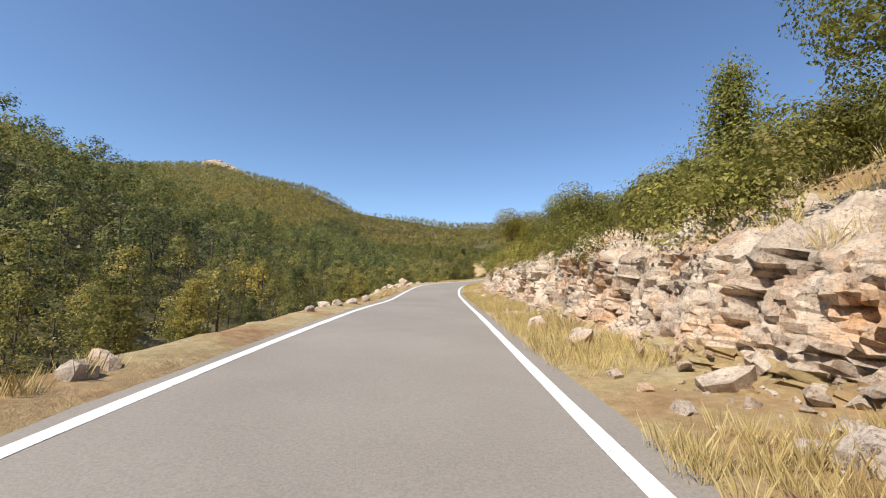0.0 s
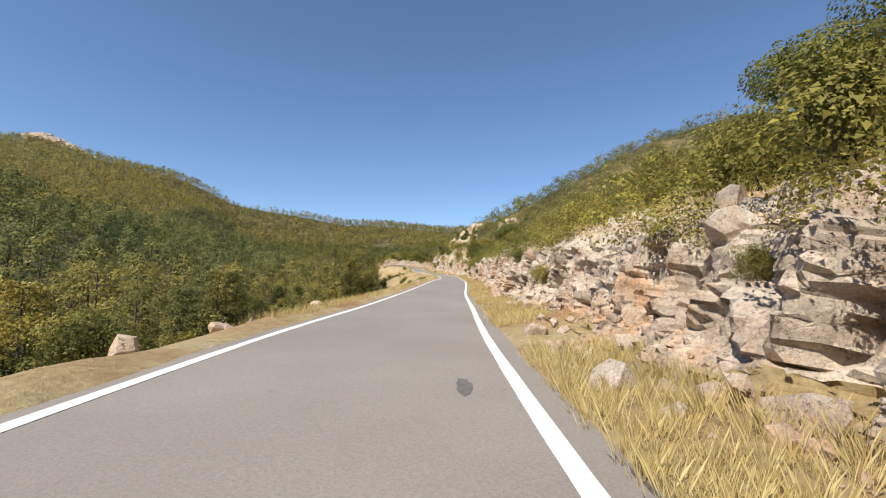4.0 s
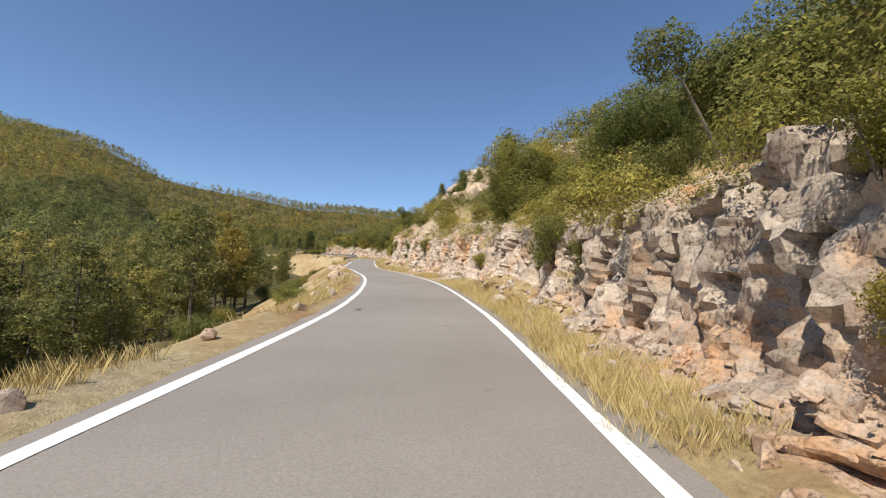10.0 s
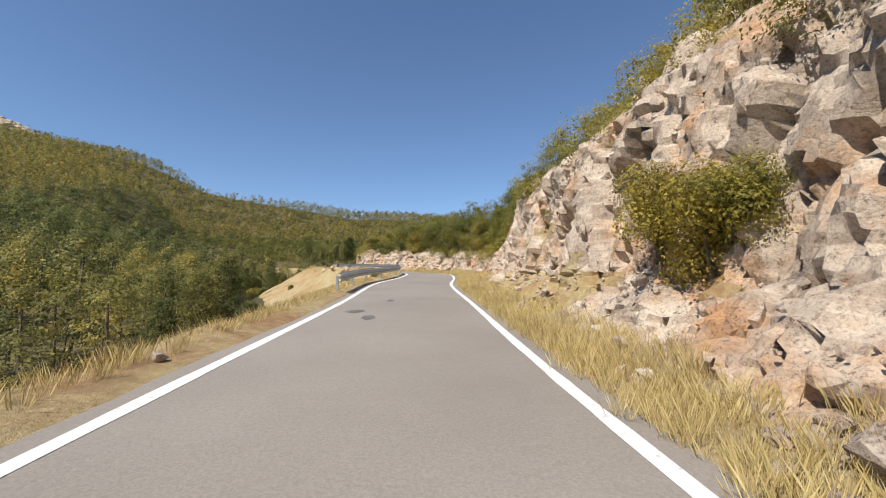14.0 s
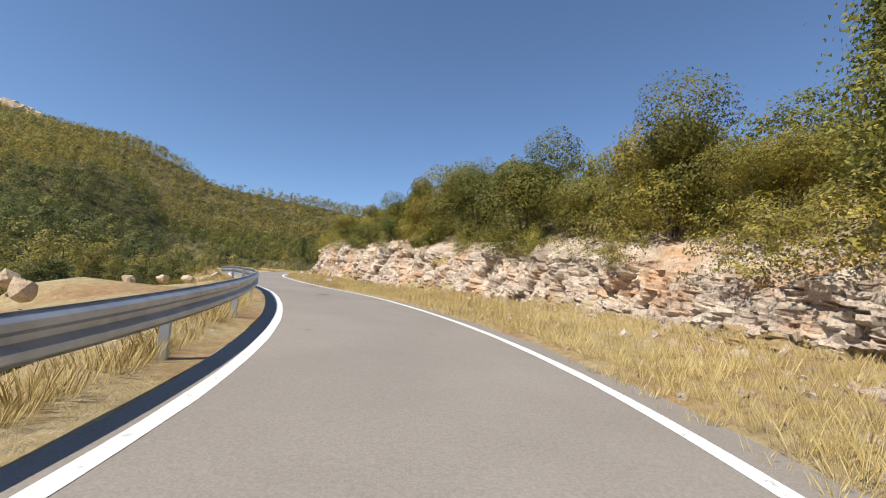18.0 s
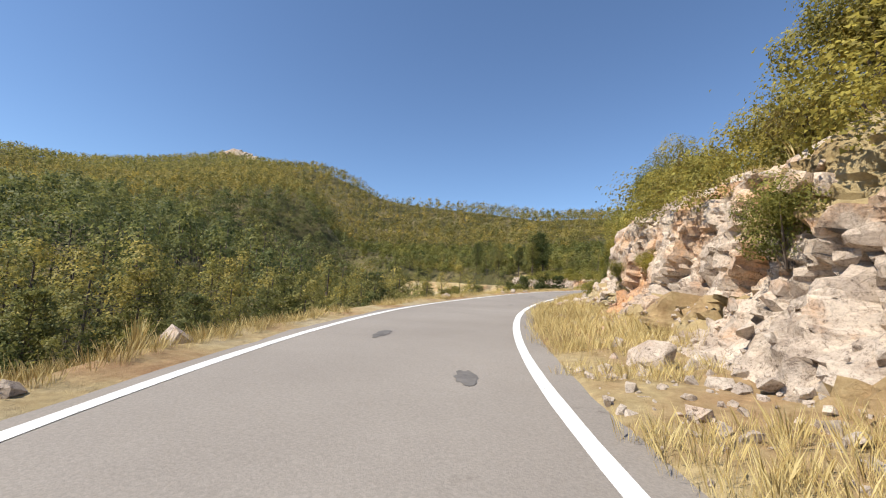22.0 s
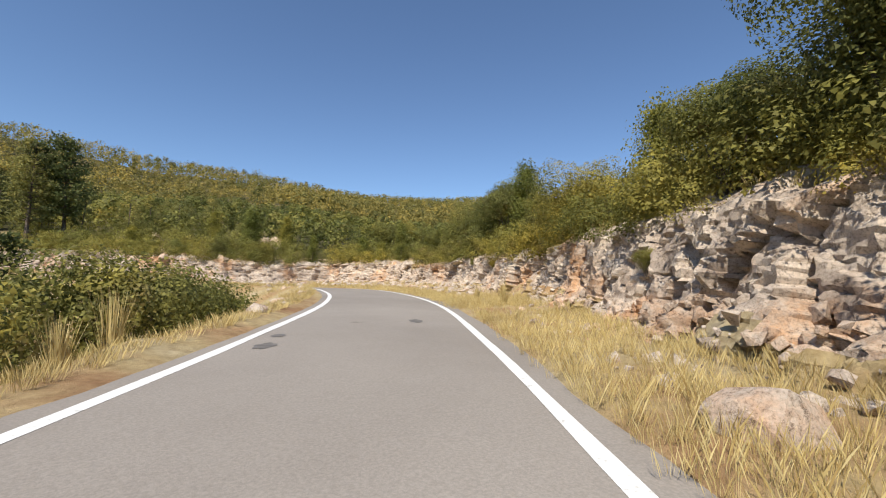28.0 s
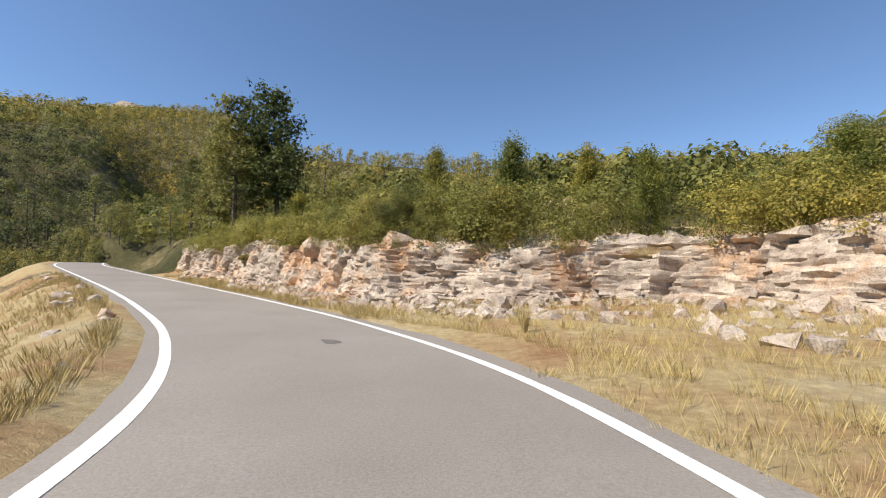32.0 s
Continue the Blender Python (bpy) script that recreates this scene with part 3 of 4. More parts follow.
    tagged(ob, "broken pale limestone road cutting with rusty patches", "rock face", kind="structure")
    ob = sheet("roadside", co[:, :foot].reshape(-1, 3), grid_faces(rows, foot)[:, ::-1], EARTH, True)
    tagged(ob, "dry stony verge at the foot of the cutting", "verge", kind="structure")
    ob = sheet("upper_slope", co[:, top - 1 :].reshape(-1, 3), grid_faces(rows, len(q) - top + 1)[:, ::-1], EARTH, True)
    tagged(ob, "dry grassy slope above the cutting", "slope", kind="structure")
    return s, co


BANK_AT, BANK_CO = build_bank()


def bank_point(s, row):
    """A point of the cutting's surface."""
    i = int(np.clip((s - BANK_AT[0]) / 0.12, 0, len(BANK_AT) - 1))
    return BANK_CO[i, row]


# ---- rocks ----
def rock_mesh(name, seed, points, mat):
    """An angular block: the hull of a few scattered points."""
    rng = np.random.default_rng(seed)
    bm = bmesh.new()
    for _ in range(points):
        p = rng.normal(size=3)
        p /= np.abs(p).max() ** 0.55 * np.linalg.norm(p) ** 0.45
        bm.verts.new(p * rng.uniform(0.8, 1.0))
    out = bmesh.ops.convex_hull(bm, input=bm.verts[:])
    bmesh.ops.delete(bm, geom=[v for v in out["geom_interior"] if isinstance(v, bmesh.types.BMVert)], context="VERTS")
    bmesh.ops.recalc_face_normals(bm, faces=bm.faces)
    me = bpy.data.meshes.new(name)
    bm.to_mesh(me)
    bm.free()
    me.materials.append(mat)
    return me


ROCKS = [rock_mesh("rock", n, 22, CLIFF if n % 2 else RUBBLE) for n in range(8)]
WHITES = [rock_mesh("white_rock", 80 + n, 26, WHITE) for n in range(5)]
STONES = [rock_mesh("stone", 50 + n, 11, RUBBLE) for n in range(6)]


def put_rock(me, name, x, y, z, size, rng, label, group, flat=0.7):
    ob = new(name, me)
    ob.matrix_world = pose(x, y, z, rng.uniform(-25, 25), rng.uniform(-25, 25), rng.uniform(0, 360)) @ Matrix.Diagonal((size * rng.uniform(0.75, 1.3), size * rng.uniform(0.7, 1.1), size * flat * rng.uniform(0.8, 1.2), 1))
    return tagged(ob, label, "rock", group)


def scatter_rocks():
    rng = np.random.default_rng(4)
    for _ in range(170):
        s = rng.uniform(-6, 392)
        row = int(rng.integers(3, 9))
        x, y, z = bank_point(s, row)
        size = 0.12 + 0.34 * rng.random() ** 3
        put_rock(ROCKS[rng.integers(8)], "boulder", x, y, z + size * 0.15, size, rng, "fallen pale limestone block at the foot of the cutting", "fallen blocks")
    for _ in range(90):
        s = rng.uniform(-6, 395)
        row = int(rng.integers(41, 58))
        x, y, z = bank_point(s, row)
        size = 0.25 + 0.55 * rng.random() ** 2
        put_rock(ROCKS[rng.integers(8)], "outcrop_block", x, y, z, size, rng, "pale weathered limestone block on the top of the cutting", "blocks above the cutting", 0.85)
    for a, b, many in ((-5, 45, 70), (45, 134, 30), (134, 150, 10), (150, 174, 48), (174, 200, 14), (250, 330, 34), (335, 400, 60)):
        for _ in range(many):
            s = rng.uniform(a, b)
            lat = -HALF - 0.7 - 1.4 * rng.random()
            x, y, z = (float(v) for v in place(s, lat))
            size = 0.10 + 0.22 * rng.random() ** 2
            up = float(np.interp(-lat - HALF, LEFT_D, LEFT_Z))
            put_rock(ROCKS[rng.integers(8)], "verge_rock", x, y, z + up + 0.3 * size, size, rng, "pale limestone rock on the outer road edge", "rocks on the outer edge", 0.8)
    # rows of white rocks set along the outer edge
    for s, d, size in ((33.0, 2.1, 0.26), (35.4, 2.3, 0.36), (36.6, 2.0, 0.42), (38.0, 2.2, 0.34), (39.4, 1.9, 0.30), (40.4, 2.1, 0.44), (41.9, 1.8, 0.30), (43.2, 2.0, 0.38), (45.4, 2.1, 0.62), (47.6, 1.9, 0.28), (49.3, 2.3, 0.40), (51.0, 2.0, 0.30), (52.7, 2.4, 0.36), (55.0, 2.2, 0.26), (57.6, 2.0, 0.22), (152.0, 1.8, 0.30), (153.4, 1.9, 0.42), (154.6, 1.6, 0.30), (155.8, 1.8, 0.36), (157.4, 1.6, 0.28), (158.8, 1.9, 0.34), (160.6, 1.6, 0.26), (162.7, 1.7, 0.30), (165.0, 1.5, 0.24), (167.8, 1.7, 0.34)):
        x, y, z = (float(v) for v in place(s, -HALF - d))
        put_rock(WHITES[rng.integers(5)], "edge_rock", x, y, z + float(np.interp(d, LEFT_D, LEFT_Z)) + 0.45 * size + 0.1, size, rng, "white weathered limestone rock on the outer road edge", "white rocks along the edge", 0.95)


scatter_rocks()


def rubble(name, count, seed, lo, hi, row_lo, row_hi, label, a=-8, b=396):
    """Loose small stones, joined."""
    rng = np.random.default_rng(seed)
    vs, fs, base = [], [], 0
    for _ in range(count):
        me = STONES[rng.integers(6)]
        v = np.empty(len(me.vertices) * 3, np.float32)
        me.vertices.foreach_get("co", v)
        f = np.array([p.vertices[:] for p in me.polygons])
        c = bank_point(rng.uniform(a, b), int(rng.integers(row_lo, row_hi)))
        c = c + np.append(rng.normal(0, 0.07, 2), -0.02)
        m = np.array(Euler(rng.uniform(0, 6, 3)).to_matrix()) * (lo + (hi - lo) * rng.random() ** 3)
        vs.append(v.reshape(-1, 3) @ m.T + c + (0, 0, 0.02))
        fs.append(f + base)
        base += len(me.vertices)
    tagged(sheet(name, np.concatenate(vs), np.concatenate(fs), RUBBLE), label, "rubble", kind="stuff")


BLOCKS = [rock_mesh("block", 80 + n, 13, CLIFF) for n in range(10)]


def bank_blocks():
    """Fractured blocks that stand out of the cutting: those of one stretch singly, the rest joined."""
    rng = np.random.default_rng(15)
    face = bpy.data.objects["rock_bank"]
    data = []
    for me in BLOCKS:
        v = np.empty(len(me.vertices) * 3, np.float32)
        me.vertices.foreach_get("co", v)
        data.append((v.reshape(-1, 3), np.array([p.vertices[:] for p in me.polygons])))
    vs, fs, base, single = [], [], 0, 0
    for _ in range(1300):
        s, row = rng.uniform(-10, 396), int(rng.integers(14, 45))
        h = float(np.interp(s, BANK_S, BANK_H))
        if rng.random() > 0.25 + h / 5:
            continue
        x, y, z, nx, ny = (float(v) for v in road_at(s))
        c = bank_point(s, row)
        size = min(0.20, 0.06 + 0.04 * h) * rng.uniform(0.4, 1.0) * (1.9 if rng.random() < 0.06 else 1.0)
        turn = math.degrees(math.atan2(ny, nx)) + rng.normal(0, 28)
        m = pose(*c, rng.normal(0, 14), rng.normal(-12, 14), turn) @ Matrix.Diagonal((size * 0.8, size * rng.uniform(0.6, 1.05), size * rng.uniform(0.75, 1.4), 1))
        k = int(rng.integers(10))
        if 40 < s < 128 and single < 260 and size > 0.10:
            ob = new("block", BLOCKS[k])
            ob.parent = face
            ob.matrix_world = m
            single += 1
            continue
        vs.append(data[k][0] @ np.array(m)[:3, :3].T + np.array(m)[:3, 3])
        fs.append(data[k][1] + base)
        base += len(data[k][0])
    tagged(sheet("bank_rubble", np.concatenate(vs), np.concatenate(fs), CLIFF), "fractured angular limestone blocks of the cutting", "rocks", kind="stuff")


bank_blocks()
rubble("talus", 2600, 9, 0.05, 0.34, 3, 10, "broken pinkish limestone rubble on the slope of the last bend", 344, 384)
rubble("gravel", 2400, 10, 0.02, 0.12, 1, 8, "loose stones on the wide verge", 206, 272)
rubble("scree", 12000, 6, 0.025, 0.17, 3, 20, "loose pinkish limestone rubble below the cutting")


def outcrop(s, lat, size, count, seed, label):
    rng = np.random.default_rng(seed)
    x, y, _ = (float(v) for v in place(s, lat))
    root = new("rock_outcrop")
    root.location = (x, y, float(ground_z(x, y)))
    for _ in range(count):
        ob = new("crag", WHITES[rng.integers(5)])
        px, py = rng.normal(0, size * 0.7), rng.normal(0, size * 0.7)
        dz = float(ground_z(x + px, y + py)) - root.location.z
        r = size * rng.uniform(0.35, 0.75)
        ob.matrix_world = pose(px, py, dz + 0.15 * r, rng.uniform(-30, 30), rng.uniform(-30, 30), rng.uniform(0, 360)) @ Matrix.Diagonal((r, r * 0.8, r * rng.uniform(0.8, 1.3), 1))
        ob.parent = root
    tagged(root, label, "rock outcrop", "outcrops on the slope")


for n, (s, lat, size, count) in enumerate([(177.5, 13, 1.7, 13), (174.5, 13, 1.6, 8), (193.4, 17, 3.0, 12), (198.4, 14, 2.6, 10), (201.4, 22, 3.2, 10), (189.3, 12, 1.8, 7), (207.9, 13, 2.4, 8), (172, 24, 2.2, 8), (116.4, 30, 2.4, 7), (65.4, 26, 2.0, 6), (48.9, 14, 1.6, 6), (345.1, 16, 2.2, 7), (360, 20, 1.8, 6), (388, 14, 1.5, 7), (376, 22, 1.6, 6), (315.6, 12, 1.6, 7), (282.9, 12, 1.8, 6)]):
    outcrop(s, lat, size, count, 70 + n, "bare pale limestone outcrop on the scrubby slope")


def summit():
    rng = np.random.default_rng(77)
    vs, fs, base = [], [], 0
    for _ in range(90):
        me = ROCKS[int(rng.integers(0, 4)) * 2 + 1]
        v = np.empty(len(me.vertices) * 3, np.float32)
        me.vertices.foreach_get("co", v)
        f = np.array([p.vertices[:] for p in me.polygons])
        t = rng.random()
        x, y = PEAK[0] + 80 * t + rng.normal(0, 5) - 10, PEAK[1] - 28 * t + rng.normal(0, 7)
        r = rng.uniform(4, 8) * (1.25 - t)
        vs.append(v.reshape(-1, 3) * (r * 1.5, r, r * 0.8) + (x, y, float(ground_z(x, y)) + r * 0.55))
        fs.append(f + base)
        base += len(me.vertices)
    tagged(sheet("summit_rocks", np.concatenate(vs), np.concatenate(fs), CLIFF), "bare pale rocks on the far mountain top", "rocks", kind="stuff")


summit()


# ---- guard rail ----
def guard_rail():
    root = new("guard_rail")
    lat = -HALF - 0.62
    a, b = 204.0, 256.0
    x, y, z, *_ = (float(v) for v in road_at(a))
    root.location = (x, y, z)
    prof = [(0.0, 0.46), (-0.015, 0.475), (0.075, 0.52), (0.075, 0.575), (0.0, 0.62), (0.0, 0.67), (0.075, 0.715), (0.075, 0.77), (-0.015, 0.815), (0.0, 0.83)]
    for p in np.arange(a, b, 4.0):
        s = np.linspace(p, p + 4.02, 9)
        x, y, z, nx, ny = road_at(s)
        if p + 5 > b:
            drop = np.linspace(0, 1, 9) ** 2
        else:
            drop = np.zeros(9)
        rows = [np.stack([x + nx * (lat + u) - drop * nx * 0.35, y + ny * (lat + u) - drop * ny * 0.35, z + w - 0.12 * drop - root.location.z * 0], 1) for u, w in prof]
        back = [np.stack([x + nx * (lat + u - 0.012) - drop * nx * 0.35, y + ny * (lat + u - 0.012) - drop * ny * 0.35, z + w - 0.12 * drop], 1) for u, w in prof[::-1]]
        co = np.stack(rows + back + rows[:1], 1).reshape(-1, 3) - np.array(root.location)
        ob = sheet("beam", co, grid_faces(9, len(prof) * 2 + 1), ZINC, False, root)
        bm = bmesh.new()
        bmesh.ops.create_cube(bm, size=1.0)
        px, py, pz, qx, qy = (float(v) for v in road_at(p + 0.1))
        turn = math.atan2(qy, qx)
        m = Matrix.Translation((px + qx * (lat - 0.10) - root.location.x, py + qy * (lat - 0.10) - root.location.y, pz + 0.16 - root.location.z)) @ Matrix.Rotation(turn, 4, "Z") @ Matrix.Diagonal((0.11, 0.06, 1.12, 1))
        bmesh.ops.transform(bm, matrix=m, verts=bm.verts)
        bmesh.ops.bevel(bm, geom=bm.edges[:], offset=0.008, segments=1, affect="EDGES")
        part("post", bm, ZINC, root)
    tagged(root, "galvanised steel guard rail on the valley side", "guard rail")


guard_rail()


# ---- white boulders behind the rail ----
def white_boulders():
    rng = np.random.default_rng(29)
    for s, d, size, up in ((257.5, 2.6, 0.55, -0.35), (233.5, 1.7, 0.32, -0.1), (239.0, 5.2, 0.36, 0.15), (241.5, 6.4, 0.3, 0.15), (244.5, 4.4, 0.24, 0.15), (236.5, 6.0, 0.34, -0.1), (247.0, 3.6, 0.2, 0.15)):
        x, y, z = (float(v) for v in place(s, -HALF - d))
        put_rock(WHITES[rng.integers(5)], "boulder", x, y, z + up, size, rng, "white limestone boulder behind the guard rail", "boulders behind the rail", 0.75)


white_boulders()


# ---- plants ----
def quads(centres, normals, size, rng, long=1.6, coarse=False):
    """Leaves as kites: centre, way that they face, size."""
    n = normals / (np.linalg.norm(normals, axis=1, keepdims=True) + 1e-9)
    a = np.cross(n, rng.normal(size=n.shape))
    a /= np.linalg.norm(a, axis=1, keepdims=True) + 1e-9
    b = np.cross(n, a)
    w = size[:, None]
    if coarse:
        v = np.stack([centres - a * w * long * 0.5, centres + b * w * 0.7 + a * w * 0.3, centres + a * w * 0.4 - b * w * 0.7], 1)
        return v.reshape(-1, 3), np.arange(len(v) * 3).reshape(-1, 3)
    v = np.stack([centres - a * w * long * 0.5, centres + b * w * 0.5, centres + a * w * long * 0.5, centres - b * w * 0.5], 1)
    return v.reshape(-1, 3), np.arange(len(v) * 4).reshape(-1, 4)


def limb(bm, a, b, ra, rb, sides=6):
    a, b = Vector(a), Vector(b)
    m = (b - a).to_track_quat("Z", "Y").to_matrix()
    rings = []
    for p, r in ((a, ra), (b, rb)):
        rings.append([bm.verts.new(p + m @ Vector((r * math.cos(t * 2 * math.pi / sides), r * math.sin(t * 2 * math.pi / sides), 0))) for t in range(sides)])
    for t in range(sides):
        bm.faces.new((rings[0][t], rings[0][(t + 1) % sides], rings[1][(t + 1) % sides], rings[1][t]))
    bm.faces.new(rings[1])


def plant(name, wood, leaves, mat, label, category, group):
    root = new(name)
    part("trunk", wood, BARK, root)
    ob = sheet("crown", leaves[0], leaves[1], mat, False, root)
    return tagged(root, label, category, group)


def pine(seed, tall, label, dense=1.0):
    rng = np.random.default_rng(seed)
    bm = bmesh.new()
    bend = rng.normal(0, 0.25, 2)
    axis_at = lambda t: np.array([bend[0] * t * t, bend[1] * t * t, t * tall])
    for i in range(6):
        limb(bm, axis_at(i / 6), axis_at((i + 1) / 6), 0.17 * (1 - i / 6.5) * tall / 9, 0.17 * (1 - (i + 1) / 6.5) * tall / 9, 7)
    cs, ns, sz = [], [], []
    t = 0.26 + 0.1 * rng.random()
    while t < 0.99:
        many = int(rng.integers(4, 7))
        reach = tall * 0.25 * (1.08 - t) ** 0.5 * (0.35 + 0.65 * min(1, (t - 0.15) * 3))
        for j in range(many):
            w = 2 * math.pi * (j + rng.random() * 0.8) / many
            L = reach * rng.uniform(0.65, 1.2)
            o = axis_at(t)
            tip = o + np.array([math.cos(w) * L, math.sin(w) * L, L * rng.uniform(0.05, 0.4)])
            limb(bm, o, tip, 0.035, 0.01, 4)
            k = int(60 * dense * (0.5 + L / 2))
            u = rng.uniform(0.45, 1.1, k)[:, None]
            c = o + (tip - o) * u + rng.normal(0, 0.19 + 0.07 * L, (k, 3)) * (1, 1, 0.6)
            cs.append(c)
            ns.append(rng.normal(size=(k, 3)) + (0, 0, 0.7))
            sz.append(rng.uniform(0.06, 0.14, k))
        t += rng.uniform(0.035, 0.06)
    leaves = quads(np.concatenate(cs), np.concatenate(ns), np.concatenate(sz) * 1.25, rng, 2.2, True)
    return plant("pine_tree", bm, leaves, PINE, label, "tree", "pines below the road")


def bush(seed, wide, tall, count, mat, name, label, leaf=0.12, lift=0.0, group="shrubs above the cutting"):
    rng = np.random.default_rng(seed)
    bm = bmesh.new()
    cs, ns, sz = [], [], []
    lobes = int(rng.integers(10, 15))
    for j in range(lobes):
        w, d = rng.uniform(0, 2 * math.pi), wide * 0.5 * rng.uniform(0.1, 0.72)
        r = wide * rng.uniform(0.16, 0.28)
        c = np.array([math.cos(w) * d, math.sin(w) * d, lift + (tall - lift) * rng.uniform(0.18, 0.84)])
        limb(bm, (rng.normal(0, 0.08), rng.normal(0, 0.08), -0.3), c * (0.8, 0.8, 0.85), 0.05 * wide / 3, 0.015, 5)
        k = count // lobes
        way = rng.normal(size=(k, 3))
        way /= np.linalg.norm(way, axis=1, keepdims=True)
        bumps = 0.8 + 0.5 * value_noise(way[:, 0] * 3 + j * 7, way[:, 1] * 3, way[:, 2] * 3, seed)
        rad = r * bumps * np.clip(1 - 0.5 * rng.random(k) ** 3, 0.2, 1)
        p = c + way * rad[:, None] * (1, 1, 0.85)
        keep = p[:, 2] > 0.02
        cs.append(p[keep])
        ns.append((way + rng.normal(0, 0.4, way.shape) + (0, 0, 0.25))[keep])
        sz.append(rng.uniform(0.6, 1.4, k)[keep] * leaf)
    leaves = quads(np.concatenate(cs), np.concatenate(ns), np.concatenate(sz), rng, 1.5, True)
    return plant(name, bm, leaves, mat, label, "shrub" if tall < 3.2 else "tree", group)


def juniper(seed, wide, tall, count, label):
    rng = np.random.default_rng(seed)
    bm = bmesh.new()
    limb(bm, (0, 0, -0.4), (0, 0, tall * 0.5), 0.12, 0.07, 7)
    limb(bm, (0, 0, tall * 0.5), (0.05, 0, tall * 0.96), 0.07, 0.015, 6)
    cs, ns, sz = [], [], []
    sprays = 46
    for j in range(sprays):
        t = (j + rng.random()) / sprays
        w = rng.uniform(0, 2 * math.pi)
        reach = wide * 0.5 * (1 - t) ** 0.7 * rng.uniform(0.55, 1.12) * min(1, 0.45 + 3 * t)
        o, tip = np.array([0, 0, tall * (0.05 + 0.9 * t)]), np.array([math.cos(w) * reach, math.sin(w) * reach, tall * (0.07 + 0.93 * t) + 0.35 * reach])
        limb(bm, o, tip, 0.02, 0.006, 4)
        k = count // sprays
        u = rng.uniform(0.25, 1.1, k)[:, None]
        cs.append(o + (tip - o) * u + rng.normal(0, 0.085 * wide, (k, 3)) * (1, 1, 1.1))
        ns.append(np.tile([math.cos(w), math.sin(w), 0.4], (k, 1)) + rng.normal(0, 0.7, (k, 3)))
        sz.append(rng.uniform(0.04, 0.09, k))
    leaves = quads(np.concatenate(cs), np.concatenate(ns), np.concatenate(sz), rng, 1.9, True)
    return plant("juniper_tree", bm, leaves, CEDAR, label, "tree", "junipers above the cutting")


PINES = [pine(200 + n, 8.5 + 0.7 * n, "green pine tree with bare lower trunk in the valley", 1.0) for n in range(5)]
OAKS = [bush(300 + n, 3.2, 2.6, 10500, OAK, "oak_shrub", "dense green evergreen oak shrub on the rocky slope", 0.055) for n in range(4)]
TREES = [bush(320 + n, 4.0, 4.0, 32000, OAK, "oak_tree", "rounded green evergreen oak tree above the cutting", 0.046, 0.2, "oaks above the cutting") for n in range(3)]
CEDARS = [juniper(340 + n, 3.2, 4.6 + 0.6 * n, 11000, "yellow-green conical juniper above the cutting") for n in range(3)]


def stand(kind, used, x, y, z, turn, size, tilt=0.0):
    m = pose(x, y, z, tilt, 0, turn) @ Matrix.Scale(size, 4)
    if kind not in used:
        used.add(kind)
        kind.matrix_basis = m
        return kind
    ob = copy_thing(kind, Matrix.Identity(4))
    ob.matrix_basis = m
    return ob


